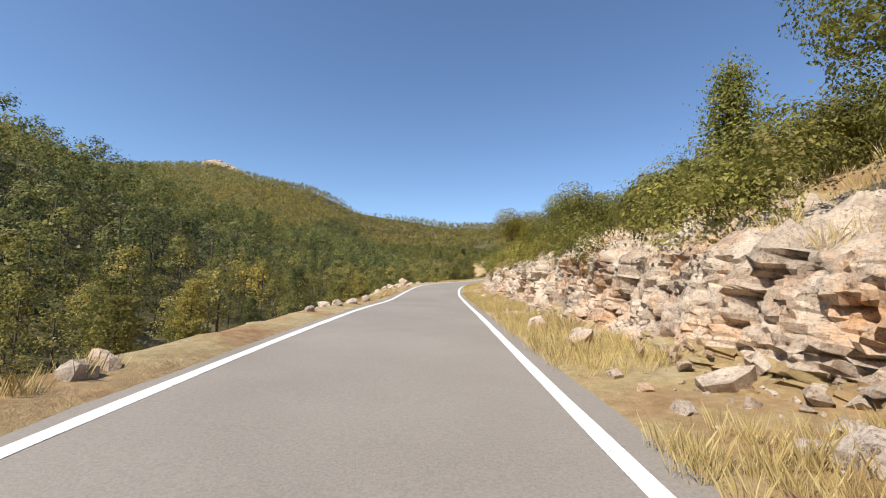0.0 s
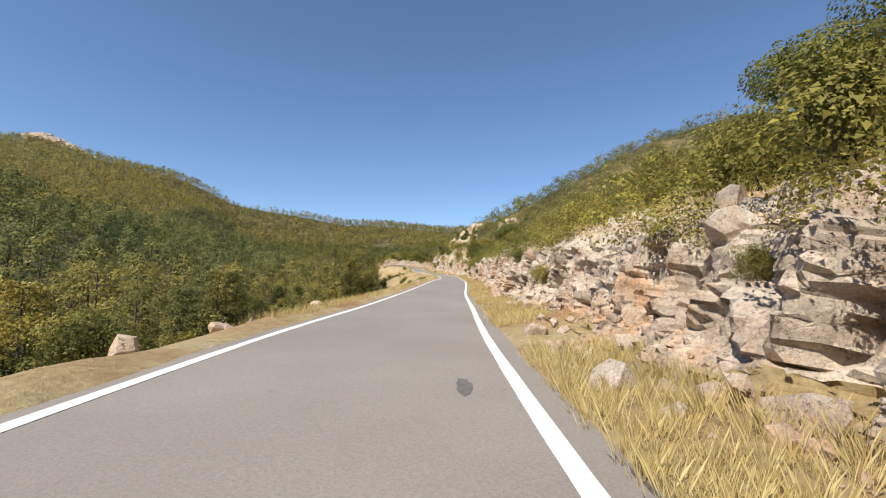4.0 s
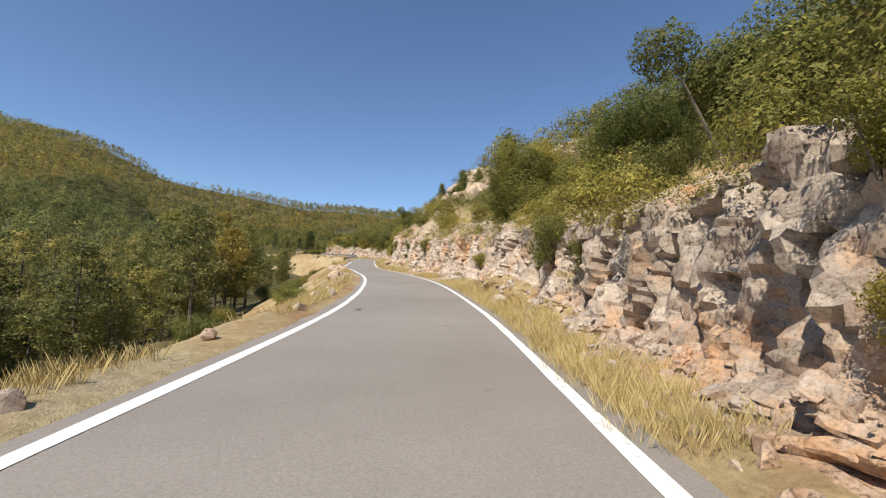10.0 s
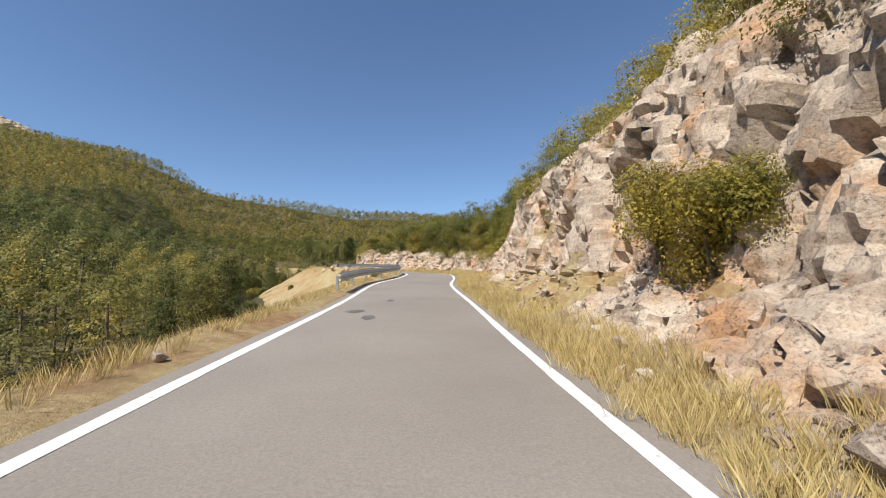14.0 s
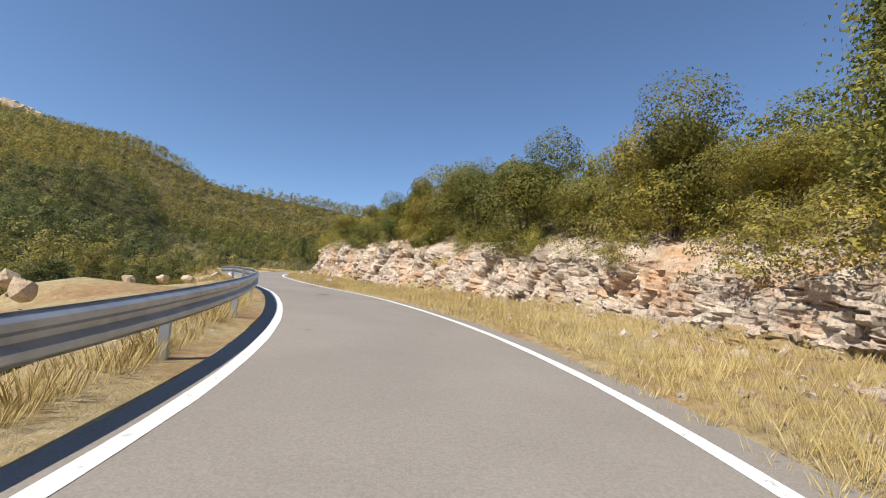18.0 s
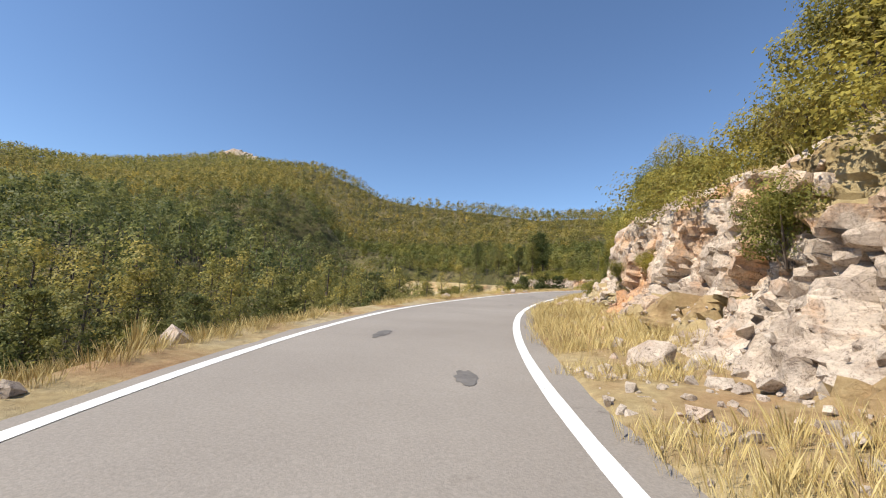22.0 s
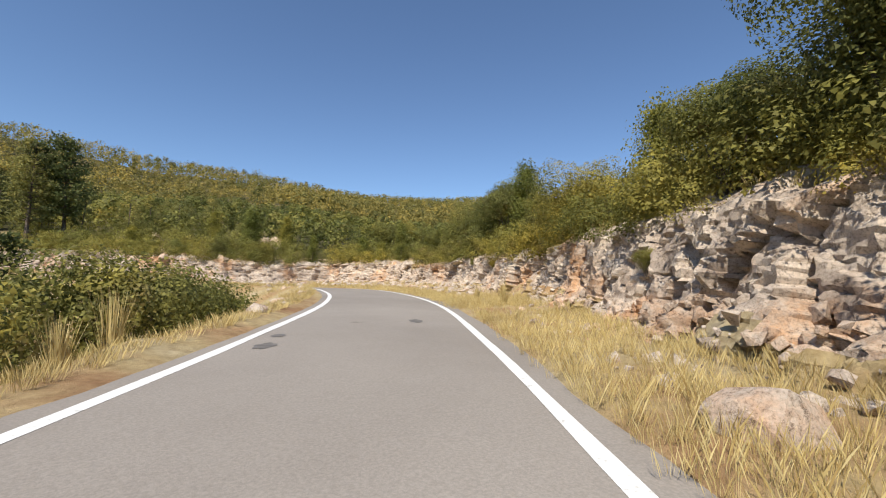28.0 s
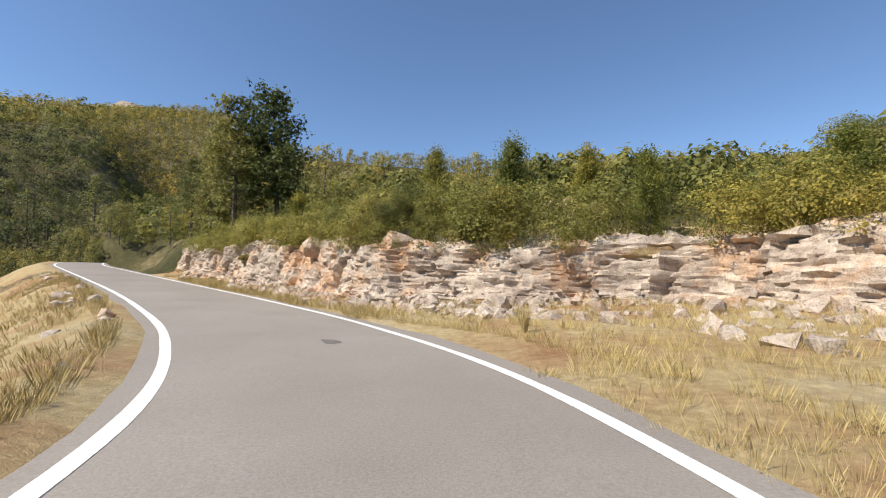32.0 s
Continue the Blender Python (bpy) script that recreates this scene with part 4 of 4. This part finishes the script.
def plant_out():
    rng = np.random.default_rng(12)
    used = set()
    # oaks and junipers that stand out: place along the road, distance from the edge line, size
    for s, r, kind, size in SINGLE:
        x, y, _ = (float(v) for v in place(s, HALF + r))
        z = surface(s, r, x, y)
        stand(kind, used, x, y, z - 0.3, rng.uniform(0, 360), size)
    # the scrub along the top of the cutting
    for _ in range(250):
        s = rng.uniform(-8, 392)
        t = rng.random() ** 1.2 * 13
        if bare(s, t) > rng.random():
            continue
        r = float(verge(s) + 0.44 * bank(s)) + 0.9 + t
        x, y, _ = (float(v) for v in place(s, HALF + r))
        kind = (OAKS, OAKS, TREES, CEDARS, OAKS)[rng.integers(5)] if t > 5 else OAKS
        if s < 32 and kind is TREES:
            kind = OAKS
        size = rng.uniform(0.3, 0.6) if t < 3 else rng.uniform(0.45, 0.8)
        stand(kind[rng.integers(len(kind))], used, x, y, surface(s, r, x, y) - 0.12, rng.uniform(0, 360), size)
    for x, y, kind, size in ((42.9, 377.1, PINES[1], 1.35), (40.1, 375.7, PINES[3], 1.15), (34.2, 377.1, PINES[0], 0.95), (29.4, 380.6, PINES[2], 0.9), (26.8, 377.7, PINES[4], 0.8), (21.9, 384.4, PINES[1], 0.9), (36.3, 382.6, PINES[2], 0.9), (30.5, 385.9, PINES[4], 0.9), (16.4, 387.7, PINES[0], 1.0), (11.7, 392.4, PINES[3], 0.9), (22.9, 392.4, PINES[2], 1.0), (61.4, 371.5, CEDARS[0], 1.1), (57.0, 369.5, CEDARS[2], 0.8), (79.5, 369.5, TREES[1], 1.25), (83.5, 371.0, TREES[2], 1.2), (66.0, 372.5, CEDARS[1], 0.9), (74.5, 349.5, TREES[0], 0.95), (77.0, 347.5, TREES[2], 1.1), (73.0, 353.5, CEDARS[1], 0.75), (71.5, 360.0, CEDARS[0], 0.6), (79.5, 344.5, TREES[1], 1.15)):
        if abs(float(nearest([x], [y])[1][0])) < 6.5:
            continue
        z = float(ground_z(np.array([x]), np.array([y]))[0])
        stand(kind, used, x, y, z - 0.3, rng.uniform(0, 360), size)
    for s, d, size in ((326.7, 4.0, 0.9), (330.3, 3.8, 1.1), (334.1, 3.7, 1.2), (338.2, 4.4, 1.3), (342.9, 4.6, 1.1), (346.2, 5.4, 1.1), (340.8, 6.6, 1.4), (332.9, 6.2, 1.4), (328.8, 6.4, 1.3), (324.6, 6.0, 1.2), (353.6, 5.0, 0.9), (360, 5.2, 1.0), (366, 4.8, 0.9), (372, 5.0, 1.0), (379, 5.0, 1.0)):
        x, y, z = (float(v) for v in place(s, -HALF - d))
        stand(OAKS[int(s) % 4], used, x, y, z + float(np.interp(d, LEFT_D, LEFT_Z)) - 0.1, rng.uniform(0, 360), size)
    # tall pines close below the road
    for s, d, size in ((122, 15, 1.15), (127, 18, 1.2), (131, 14, 1.0), (137, 17, 1.15), (174, 15, 1.2), (178, 18, 1.35), (182, 14, 1.2), (186, 18, 1.4), (190, 15, 1.3), (194, 19, 1.4), (199, 16, 1.2), (346, 17, 1.0), (350, 21, 1.2), (357, 18, 1.1), (362, 15, 1.0)):
        x, y, _ = (float(v) for v in place(s, -HALF - d))
        stand(PINES[int(s) % 5], used, x, y, float(ground_z(x, y)) - 0.3, rng.uniform(0, 360), size)
    # the bush that hangs in the tall face, and others
    for s, row, size in ((192.9, 19, 0.72), (194, 22, 0.6), (192.3, 23, 0.5), (180.7, 30, 0.6), (137.7, 34, 0.6), (166.7, 33, 0.6), (291.5, 8, 0.45)):
        x, y, z = (float(v) for v in bank_point(s, row))
        stand(OAKS[int(s) % 4], used, x, y, z - 0.25, rng.uniform(0, 360), size)
    # small bushes that hang in the cutting
    for _ in range(34):
        s = rng.uniform(0, 390)
        x, y, z = (float(v) for v in bank_point(s, int(rng.integers(18, 40))))
        stand(OAKS[rng.integers(4)], used, x, y, z - 0.1, rng.uniform(0, 360), rng.uniform(0.18, 0.42))
    # pines and bushes below the road
    n = 0
    while n < 150:
        s, d = rng.uniform(-15, 400), 8.5 + 20 * rng.random()
        if clear(s, d):
            continue
        x, y, _ = (float(v) for v in place(s, -HALF - d))
        z = float(ground_z(x, y))
        if d < 15:
            stand(OAKS[rng.integers(4)], used, x, y, z - 0.1, rng.uniform(0, 360), rng.uniform(0.6, 1.0))
        else:
            stand(PINES[rng.integers(5)], used, x, y, z - 0.3, rng.uniform(0, 360), rng.uniform(0.65, 0.95))
        n += 1
    for _ in range(70):
        s, d = rng.uniform(-10, 398), rng.uniform(2.6, 8)
        if clear(s, d + 6):
            continue
        x, y, _ = (float(v) for v in place(s, -HALF - d))
        z = float(np.interp(s, RS, RZ) + np.interp(d, LEFT_D, LEFT_Z))
        stand(OAKS[rng.integers(4)], used, x, y, z - 0.15, rng.uniform(0, 360), rng.uniform(0.3, 0.62))


def surface(s, r, x, y):
    top = float(verge(s) + 0.44 * bank(s))
    if r < top + 6.3:
        i = int(np.clip((s - BANK_AT[0]) / 0.12, 0, len(BANK_AT) - 1))
        d = np.hypot(BANK_CO[i, :, 0] - x, BANK_CO[i, :, 1] - y)
        return float(BANK_CO[i, d.argmin(), 2])
    return float(ground_z(x, y))


def bare(s, t):
    """How open the scrub is along the top of the cutting."""
    if t < 5:
        return float(np.interp(s, [0, 30, 45, 60, 75, 100, 120, 150, 165, 176, 190, 205, 222, 240, 262, 280, 300, 330, 400], [0.3, 0.3, 0.75, 0.8, 0.8, 0.75, 0.35, 0.5, 0.5, 0.7, 0.6, 0.5, 0.1, 0.2, 0.4, 0.5, 0.5, 0.2, 0.3]))
    return 0.15


def clear(s, d):
    """The inner side of the last bend is open."""
    return s > 316 and d < 14


SINGLE = [
    (7.6, 3.9, CEDARS[2], 0.54), (4.1, 4.6, TREES[1], 0.85), (16.9, 4.4, OAKS[3], 0.90), (19.8, 4.3, TREES[2], 0.75), (23.2, 4.6, OAKS[0], 0.95), (26.6, 4.8, OAKS[2], 0.65), (29.6, 4.3, CEDARS[0], 0.65), (34.0, 4.7, TREES[1], 1.1), (37.1, 4.5, OAKS[1], 0.70), (42, 4.5, TREES[2], 0.60), (44.5, 5.1, OAKS[2], 0.66),
    (48.9, 4.5, OAKS[0], 0.65), (53.2, 4.5, TREES[0], 0.76), (55.7, 5.2, OAKS[1], 0.70), (93.2, 4.3, TREES[1], 0.88), (117.0, 4.2, CEDARS[1], 0.72), (121.2, 4.3, OAKS[0], 0.75), (128.6, 4.3, OAKS[3], 1.00), (132.3, 3.9, TREES[0], 0.92), (137, 4.6, TREES[1], 0.90), (141, 4.9, OAKS[2], 1.00),
    (146.9, 4.8, OAKS[1], 0.90), (149.4, 5.4, TREES[2], 1.35), (151.6, 4.6, CEDARS[1], 1.20), (153.6, 5.2, TREES[1], 0.80), (158.6, 5.2, OAKS[0], 0.65), (167.8, 4.9, OAKS[3], 0.80), (179.7, 5.1, OAKS[1], 0.75), (188.5, 4.4, TREES[0], 0.95), (185.8, 4.8, OAKS[2], 0.90), (195.1, 5.6, OAKS[2], 0.75), (199.1, 6.2, OAKS[0], 0.70), (217.2, 5.8, OAKS[1], 1.05),
    (221.8, 5.6, OAKS[2], 1.15), (224.8, 5.8, CEDARS[0], 0.80), (227.3, 6.4, OAKS[0], 1.25), (231.9, 5.9, CEDARS[2], 0.90), (234.7, 7.4, TREES[1], 0.75), (240.7, 6.7, OAKS[2], 1.00), (237.5, 7.6, TREES[2], 1.25), (258.5, 7.4, TREES[2], 1.00), (262.5, 7.2, TREES[0], 0.95), (243.9, 6.6, TREES[0], 1.35), (247.1, 6.9, TREES[1], 1.28), (250.1, 7.6, TREES[2], 1.28), (252.5, 6.8, TREES[2], 1.05), (254.5, 7.3, TREES[0], 1.05),
    (256.8, 6.1, TREES[1], 0.60), (261.4, 5.9, OAKS[0], 0.85), (265, 5.8, TREES[2], 0.55), (268.9, 6.2, OAKS[1], 0.80), (272.7, 5.6, TREES[1], 0.75), (275.7, 6.2, OAKS[3], 0.90), (281.9, 5.4, TREES[0], 0.68), (284.9, 5.9, TREES[2], 0.75), (291.5, 5.6, TREES[1], 0.80), (293.5, 6.2, TREES[0], 0.70), (296.2, 5.6, CEDARS[1], 0.58), (299, 6.0, OAKS[1], 0.90),
    (306.9, 5.9, TREES[0], 0.75), (312, 5.8, CEDARS[2], 0.60), (316.6, 5.6, TREES[2], 0.80), (321.6, 5.3, TREES[1], 0.80), (325.6, 5.7, OAKS[2], 1.00), (328.8, 4.8, TREES[0], 0.92), (331.9, 4.9, TREES[1], 0.75), (335.3, 5.5, CEDARS[0], 0.75), (339.8, 5.6, TREES[2], 0.98), (342.9, 5.9, TREES[0], 0.80), (345.7, 6.0, CEDARS[1], 0.90), (348.5, 6.6, TREES[1], 1.25), (351.6, 8.0, TREES[2], 1.20),
    (354.6, 8.9, TREES[0], 1.15), (359, 10.4, OAKS[3], 0.90), (363, 11.4, CEDARS[0], 0.60), (365, 11.0, OAKS[1], 0.75), (367.5, 9.4, CEDARS[2], 0.55), (370.5, 6.0, OAKS[2], 0.90), (374, 4.0, TREES[0], 0.60), (378, 3.7, OAKS[0], 0.85), (383, 4.0, CEDARS[1], 0.60), (389, 3.8, TREES[2], 0.60),
]
plant_out()


# ---- woods and grass, past counting ----
def woods(name, xs, ys, sizes, tufts, each, mat, seed, label, squat, leaf, z=None, cone=0.0, bare=0.12, most=9.0):
    """Trees past counting, joined: each a crown of tufts, every tuft a knot of small flat sprays; cone 1 tapers to a tip, 0 is a dome."""
    rng = np.random.default_rng(seed)
    n = len(xs)
    z = ground_z(xs, ys) if z is None else z
    t = rng.random((n, tufts)) ** 0.8
    w = 2.39996 * np.arange(tufts)[None, :] + rng.uniform(0, 6.28, (n, 1)) + rng.normal(0, 0.4, (n, tufts))
    dome = np.sqrt(np.clip(1 - (1.8 * t - 0.8) ** 2, 0.02, 1))
    taper = np.clip(1.05 - t, 0.03, 1) ** 0.65 * np.clip(0.55 + 2.2 * t, 0, 1)
    reach = (dome * (1 - cone) + taper * cone) * rng.uniform(0.55, 1.08, (n, tufts))
    wide = 0.29 * squat * rng.uniform(0.8, 1.2, (n, 1))
    c = np.stack([np.cos(w) * reach * wide, np.sin(w) * reach * wide, bare + (1 - bare) * (0.04 + 0.94 * t)], -1)
    knot = rng.normal(size=(n, tufts, each, 3))
    fat = 0.55 * wide[..., None] * (0.5 + 0.6 * rng.random((n, tufts, 1))) / math.sqrt(tufts / 12)
    p = (c[:, :, None, :] + knot * (fat * 0.62)[..., None] * (1, 1, 0.75)) * sizes[:, None, None, None]
    p = p + np.stack([xs, ys, z], -1)[:, None, None, :]
    out = np.stack([np.cos(w), np.sin(w), 0.5 + 0 * w], -1)[:, :, None, :]
    nrm = 0.9 * out + 0.6 * knot + (0, 0, 0.4)
    size = np.minimum(leaf * sizes, most)[:, None, None] * rng.uniform(0.6, 1.4, (n, tufts, each))
    v, f = quads(p.reshape(-1, 3), nrm.reshape(-1, 3), size.ravel(), rng, 1.6, True)
    tagged(sheet(name, v, f, mat), label, "woods", kind="stuff")


def trunks(name, xs, ys, sizes, label):
    """The bare stems of the nearer pines, joined."""
    z = ground_z(xs, ys) - 0.3
    ring = np.array([(math.cos(k * 1.2566), math.sin(k * 1.2566)) for k in range(5)])
    lean = np.random.default_rng(17).normal(0, 0.03, (len(xs), 2)) * sizes[:, None]
    low = np.concatenate([np.stack([xs, ys], -1)[:, None, :] + ring * (0.016 * sizes)[:, None, None], np.repeat(z[:, None, None], 5, 1)], -1)
    high = np.concatenate([(np.stack([xs, ys], -1) + lean)[:, None, :] + ring * (0.007 * sizes)[:, None, None], np.repeat((z + 0.85 * sizes)[:, None, None], 5, 1)], -1)
    v = np.concatenate([low, high], 1).reshape(-1, 3)
    k = np.arange(5)
    f = (np.arange(len(xs))[:, None, None] * 10 + np.stack([k, (k + 1) % 5, (k + 1) % 5 + 5, k + 5], -1)[None]).reshape(-1, 4)
    tagged(sheet(name, v, f, BARK), label, "woods", kind="stuff")


def sites(step, lo, hi, seed, box=(-900, 700, -120, 1500)):
    rng = np.random.default_rng(seed)
    gx, gy = np.meshgrid(np.arange(box[0], box[1], step), np.arange(box[2], box[3], step))
    x, y = gx.ravel() + rng.uniform(-0.5, 0.5, gx.size) * step, gy.ravel() + rng.uniform(-0.5, 0.5, gx.size) * step
    s, lat = nearest(x, y)
    keep = (np.abs(lat) >= lo) & (np.abs(lat) < hi) & (fbm(x / 40, y / 40, octaves=3, seed=61) < np.where((lat > 0) & (np.abs(lat) < 110), 0.72, 0.70))
    t = np.clip(((x - PEAK[0]) * 80 - (y - PEAK[1]) * 28) / (80**2 + 28**2), 0, 1)
    keep &= np.hypot(x - PEAK[0] - 80 * t, y - PEAK[1] + 28 * t) > 20
    az = np.degrees(np.arctan2(x - MID[0], y - MID[1]))
    r = np.hypot(x - MID[0], y - MID[1])
    if hi > 200:
        keep &= (az > -112) & (az < 42) & (r < np.interp(az, BEARING, RIDGE) * 1.06)
    return x[keep], y[keep], s[keep], lat[keep]


def all_woods():
    rng = np.random.default_rng(90)
    x, y, s, lat = sites(3.1, 7.5, 110, 91, (-140, 260, -60, 560))
    right = (lat > np.where(s > 330, 8.0, np.where(s > 215, 11, 13))) & (lat > 4.2 + verge(s) + 0.44 * bank(s)) & (lat < 110)
    close = right & (lat < 24)
    right &= ~close & (s < 300)
    woods("roadside_scrub", x[close], y[close], (1.4 + 3.0 * rng.random(close.sum()) ** 1.6) * np.where(lat[close] < 14, 0.75, 1.0) * np.where(s[close] > 330, 0.72, 1.0), 34, 22, OAK, 98, "dense green evergreen scrub above the cutting", 1.6, 0.031, most=0.09)
    woods("hillside_scrub", x[right], y[right], (1.5 + 3.4 * rng.random(right.sum()) ** 1.6), 20, 10, OAK, 92, "dense green evergreen scrub on the hillside", 1.75, 0.052)
    x, y, s, lat = sites(4.6, 7, 104, 99, (-150, 160, -60, 560))
    left = (lat < -19) & ~((s > 324) & (s < 376) & (lat > -15)) | ((s > 384) & (lat > 8.5) & (lat < 32)) | ((s > 382) & (lat < -8))
    x, y, lat = x[left], y[left], lat[left]
    tall = rng.uniform(6.0, 12.5, len(x)) * np.where(lat > 0, 0.5, np.where(lat > -32, 0.75, 1.0))
    near = lat > -46
    woods("valley_pines", x[near], y[near], tall[near], 48, 18, PINE, 93, "green pine wood on the valley side", 1.0, 0.018, None, 0.6, 0.3)
    trunks("valley_trunks", x[lat > -70], y[lat > -70], tall[lat > -70], "bare grey-brown pine stems on the valley side")
    woods("valley_forest", x[~near], y[~near], tall[~near], 30, 10, PINE, 193, "green pine wood across the valley", 1.1, 0.030, None, 0.6, 0.2)
    x, y, s, lat = sites(3.2, 8, 108, 89, (-150, 260, 250, 560))
    bend = (s > 304) & (lat > np.where(s > 384, 8.5, 22))
    woods("bend_scrub", x[bend], y[bend], 1.7 + 3.6 * rng.random(bend.sum()) ** 2.0, 22, 10, OAK, 88, "dense green scrub on the slope above the bend", 1.45, 0.07)
    x, y, s, lat = sites(5.0, 100, 330, 94, (-420, 420, -150, 760))
    woods("mountain_pines", x, y, rng.uniform(6.5, 11.0, len(x)), 14, 6, PINE, 95, "green pine forest covering the mountain side", 1.02, 0.055, None, 0.75, 0.12)
    x, y, s, lat = sites(5.6, 330, 700, 96, (-640, 420, -120, 880))
    woods("distant_forest", x, y, rng.uniform(6.5, 11.0, len(x)), 9, 4, PINE, 97, "distant green forest on the mountain side", 1.15, 0.085, None, 0.75, 0.08)


def bank_scrub():
    """Low bushes that crowd the edge of the cutting and hang over it."""
    rng = np.random.default_rng(133)
    pos, size = [], []
    while len(pos) < 1250:
        s, t = rng.uniform(-9, 396), 6.2 * rng.random() ** 1.4
        if bare(s, t) * 0.85 > rng.random():
            continue
        p = bank_point(s, int(np.clip(40 + t / 6.5 * 22, 39, 62)))
        pos.append(p - (0, 0, 0.15))
        size.append(rng.uniform(0.7, 1.5) + 0.16 * t)
    for _ in range(420):
        s, t = rng.uniform(326, 396), 6.3 * rng.random()
        pos.append(bank_point(s, int(np.clip(43 + t / 6.5 * 20, 42, 62))) - (0, 0, 0.2))
        size.append(rng.uniform(0.9, 1.9) + 0.12 * t)
    p, size = np.array(pos), np.array(size)
    woods("bank_scrub", p[:, 0], p[:, 1], size, 26, 22, OAK, 134, "low green evergreen scrub on the edge of the cutting", 1.8, 0.033, p[:, 2], most=0.09)


all_woods()
bank_scrub()


def grass(name, count, seed, where, tall, label):
    rng = np.random.default_rng(seed)
    base = where(rng, count)
    blades = 17
    n = len(base)
    w = rng.uniform(0, 2 * np.pi, (n, blades))
    h = tall * rng.uniform(0.5, 1.25, (n, blades)) * rng.uniform(0.6, 1.2, (n, 1))
    lean = rng.uniform(0.1, 0.55, (n, blades)) * h
    root = base[:, None, :] + np.stack([np.cos(w), np.sin(w), 0 * w], -1) * rng.uniform(0, 0.11, (n, blades, 1)) - (0, 0, 0.03)
    tip = root + np.stack([np.cos(w) * lean, np.sin(w) * lean, h], -1)
    side = np.stack([-np.sin(w), np.cos(w), 0 * w], -1) * (0.0011 + 0.0019 * h[..., None])
    mid = root * 0.5 + tip * 0.5 + np.array((0, 0, 0.10)) * h[..., None]
    v = np.stack([root - side, root + side, mid + side * 0.7, tip], 2).reshape(-1, 3)
    i = np.arange(n * blades)[:, None] * 4
    tri = np.concatenate([np.hstack([i, i + 1, i + 2]), np.hstack([i, i + 2, i + 3])])
    tagged(sheet(name, v, tri, STRAW), label, "grass", kind="stuff")


def by_bank(rng, n):
    out = []
    for _ in range(n):
        s = rng.uniform(-8, 396)
        if value_noise(np.array([s * 0.4]), np.array([0.0]), seed=71)[0] < 0.2:
            continue
        out.append(bank_point(s, int(min(rng.integers(1, 10), rng.integers(1, 19)))) + np.append(rng.normal(0, 0.12, 2), 0))
    return np.array(out)


def in_bays(rng, n):
    """The wide verges before and inside the bends."""
    out = []
    for _ in range(n):
        s, u = rng.uniform(208, 272) if rng.random() < 0.45 else rng.uniform(338, 376), 6 * rng.random()
        p, q = bank_point(s, int(u)), bank_point(s, int(u) + 1)
        c = p + (q - p) * (u % 1)
        if fbm(c[:1] / 2.5, c[1:2] / 2.5, octaves=2, seed=44)[0] > 0.40:
            out.append(c)
    return np.array(out)


def on_top(rng, n):
    return np.array([bank_point(rng.uniform(-8, 396), int(rng.integers(44, 63))) for _ in range(n)])


def by_shoulder(rng, n):
    s, d = rng.uniform(-8, 398, n), 0.75 + 2.6 * rng.random(n) ** 1.5
    x, y, z = place(s, -HALF - d)
    keep = value_noise(s * 0.25, s * 0, seed=72) > np.where(s < 60, 0.55, np.where((s > 236) & (s < 330), 0.1, 0.28))
    return np.stack([x, y, z + np.interp(d, LEFT_D, LEFT_Z)], 1)[keep]


grass("verge_grass", 42000, 101, by_bank, 0.24, "dry yellow grass along the foot of the cutting")
grass("bay_grass", 10000, 104, in_bays, 0.2, "dry yellow grass over the wide stony verge")
grass("slope_grass", 12000, 102, on_top, 0.28, "dry yellow grass on the slope above the cutting")
grass("shoulder_grass", 22000, 103, by_shoulder, 0.26, "dry yellow grass on the outer road edge")


# ---- tall grass clumps ----
def tall_grass(s, lat, size, seed):
    """A clump of tall dry stalks with feathery heads."""
    rng = np.random.default_rng(seed)
    n = 150
    w, lean = rng.uniform(0, 2 * np.pi, n), rng.uniform(0.05, 0.5, n) ** 1.3
    h = size * rng.uniform(0.45, 1.0, n)
    way = np.stack([np.cos(w), np.sin(w), 0 * w], 1)
    root = way * rng.uniform(0, 0.12, (n, 1)) * size - (0, 0, 0.05)
    tip = root + way * (lean * h)[:, None] + np.stack([0 * h, 0 * h, h], 1)
    mid = (root + tip) / 2 + np.stack([0 * h, 0 * h, 0.06 * h], 1)
    side = np.stack([-np.sin(w), np.cos(w), 0 * w], 1) * 0.004
    v = np.stack([root - side, root + side, mid + side, mid - side, tip + side * 0.4, tip - side * 0.4], 1).reshape(-1, 3)
    i = np.arange(n)[:, None] * 6
    f = np.concatenate([i + np.array([[0, 1, 2, 3]]), i + np.array([[3, 2, 4, 5]])])
    ob = sheet("grass_clump", v, f, STRAW)
    x, y, z = (float(q) for q in place(s, lat))
    up = float(np.interp(-lat - HALF, LEFT_D, LEFT_Z)) if lat < 0 else 0.08 * (lat - HALF)
    ob.location = (x, y, z + up)
    tagged(ob, "tall dry yellow grass clump beside the road", "grass", "tall grass clumps")


for n, (s, lat, size) in enumerate([(339.3, 4.3, 1.0), (341.8, 4.0, 0.7), (331.3, -3.9, 1.2), (329.8, -3.6, 0.8), (184.8, -3.6, 0.9), (186.8, -4.0, 1.0), (189.3, -3.7, 0.8), (48.9, 3.9, 0.6), (301.1, 4.2, 0.7), (267, -3.6, 0.7), (260.5, -3.8, 0.8), (271.8, -3.7, 0.7), (366, 4.3, 0.6), (153.4, 4.1, 0.6)]):
    tall_grass(s, lat, size, 400 + n)
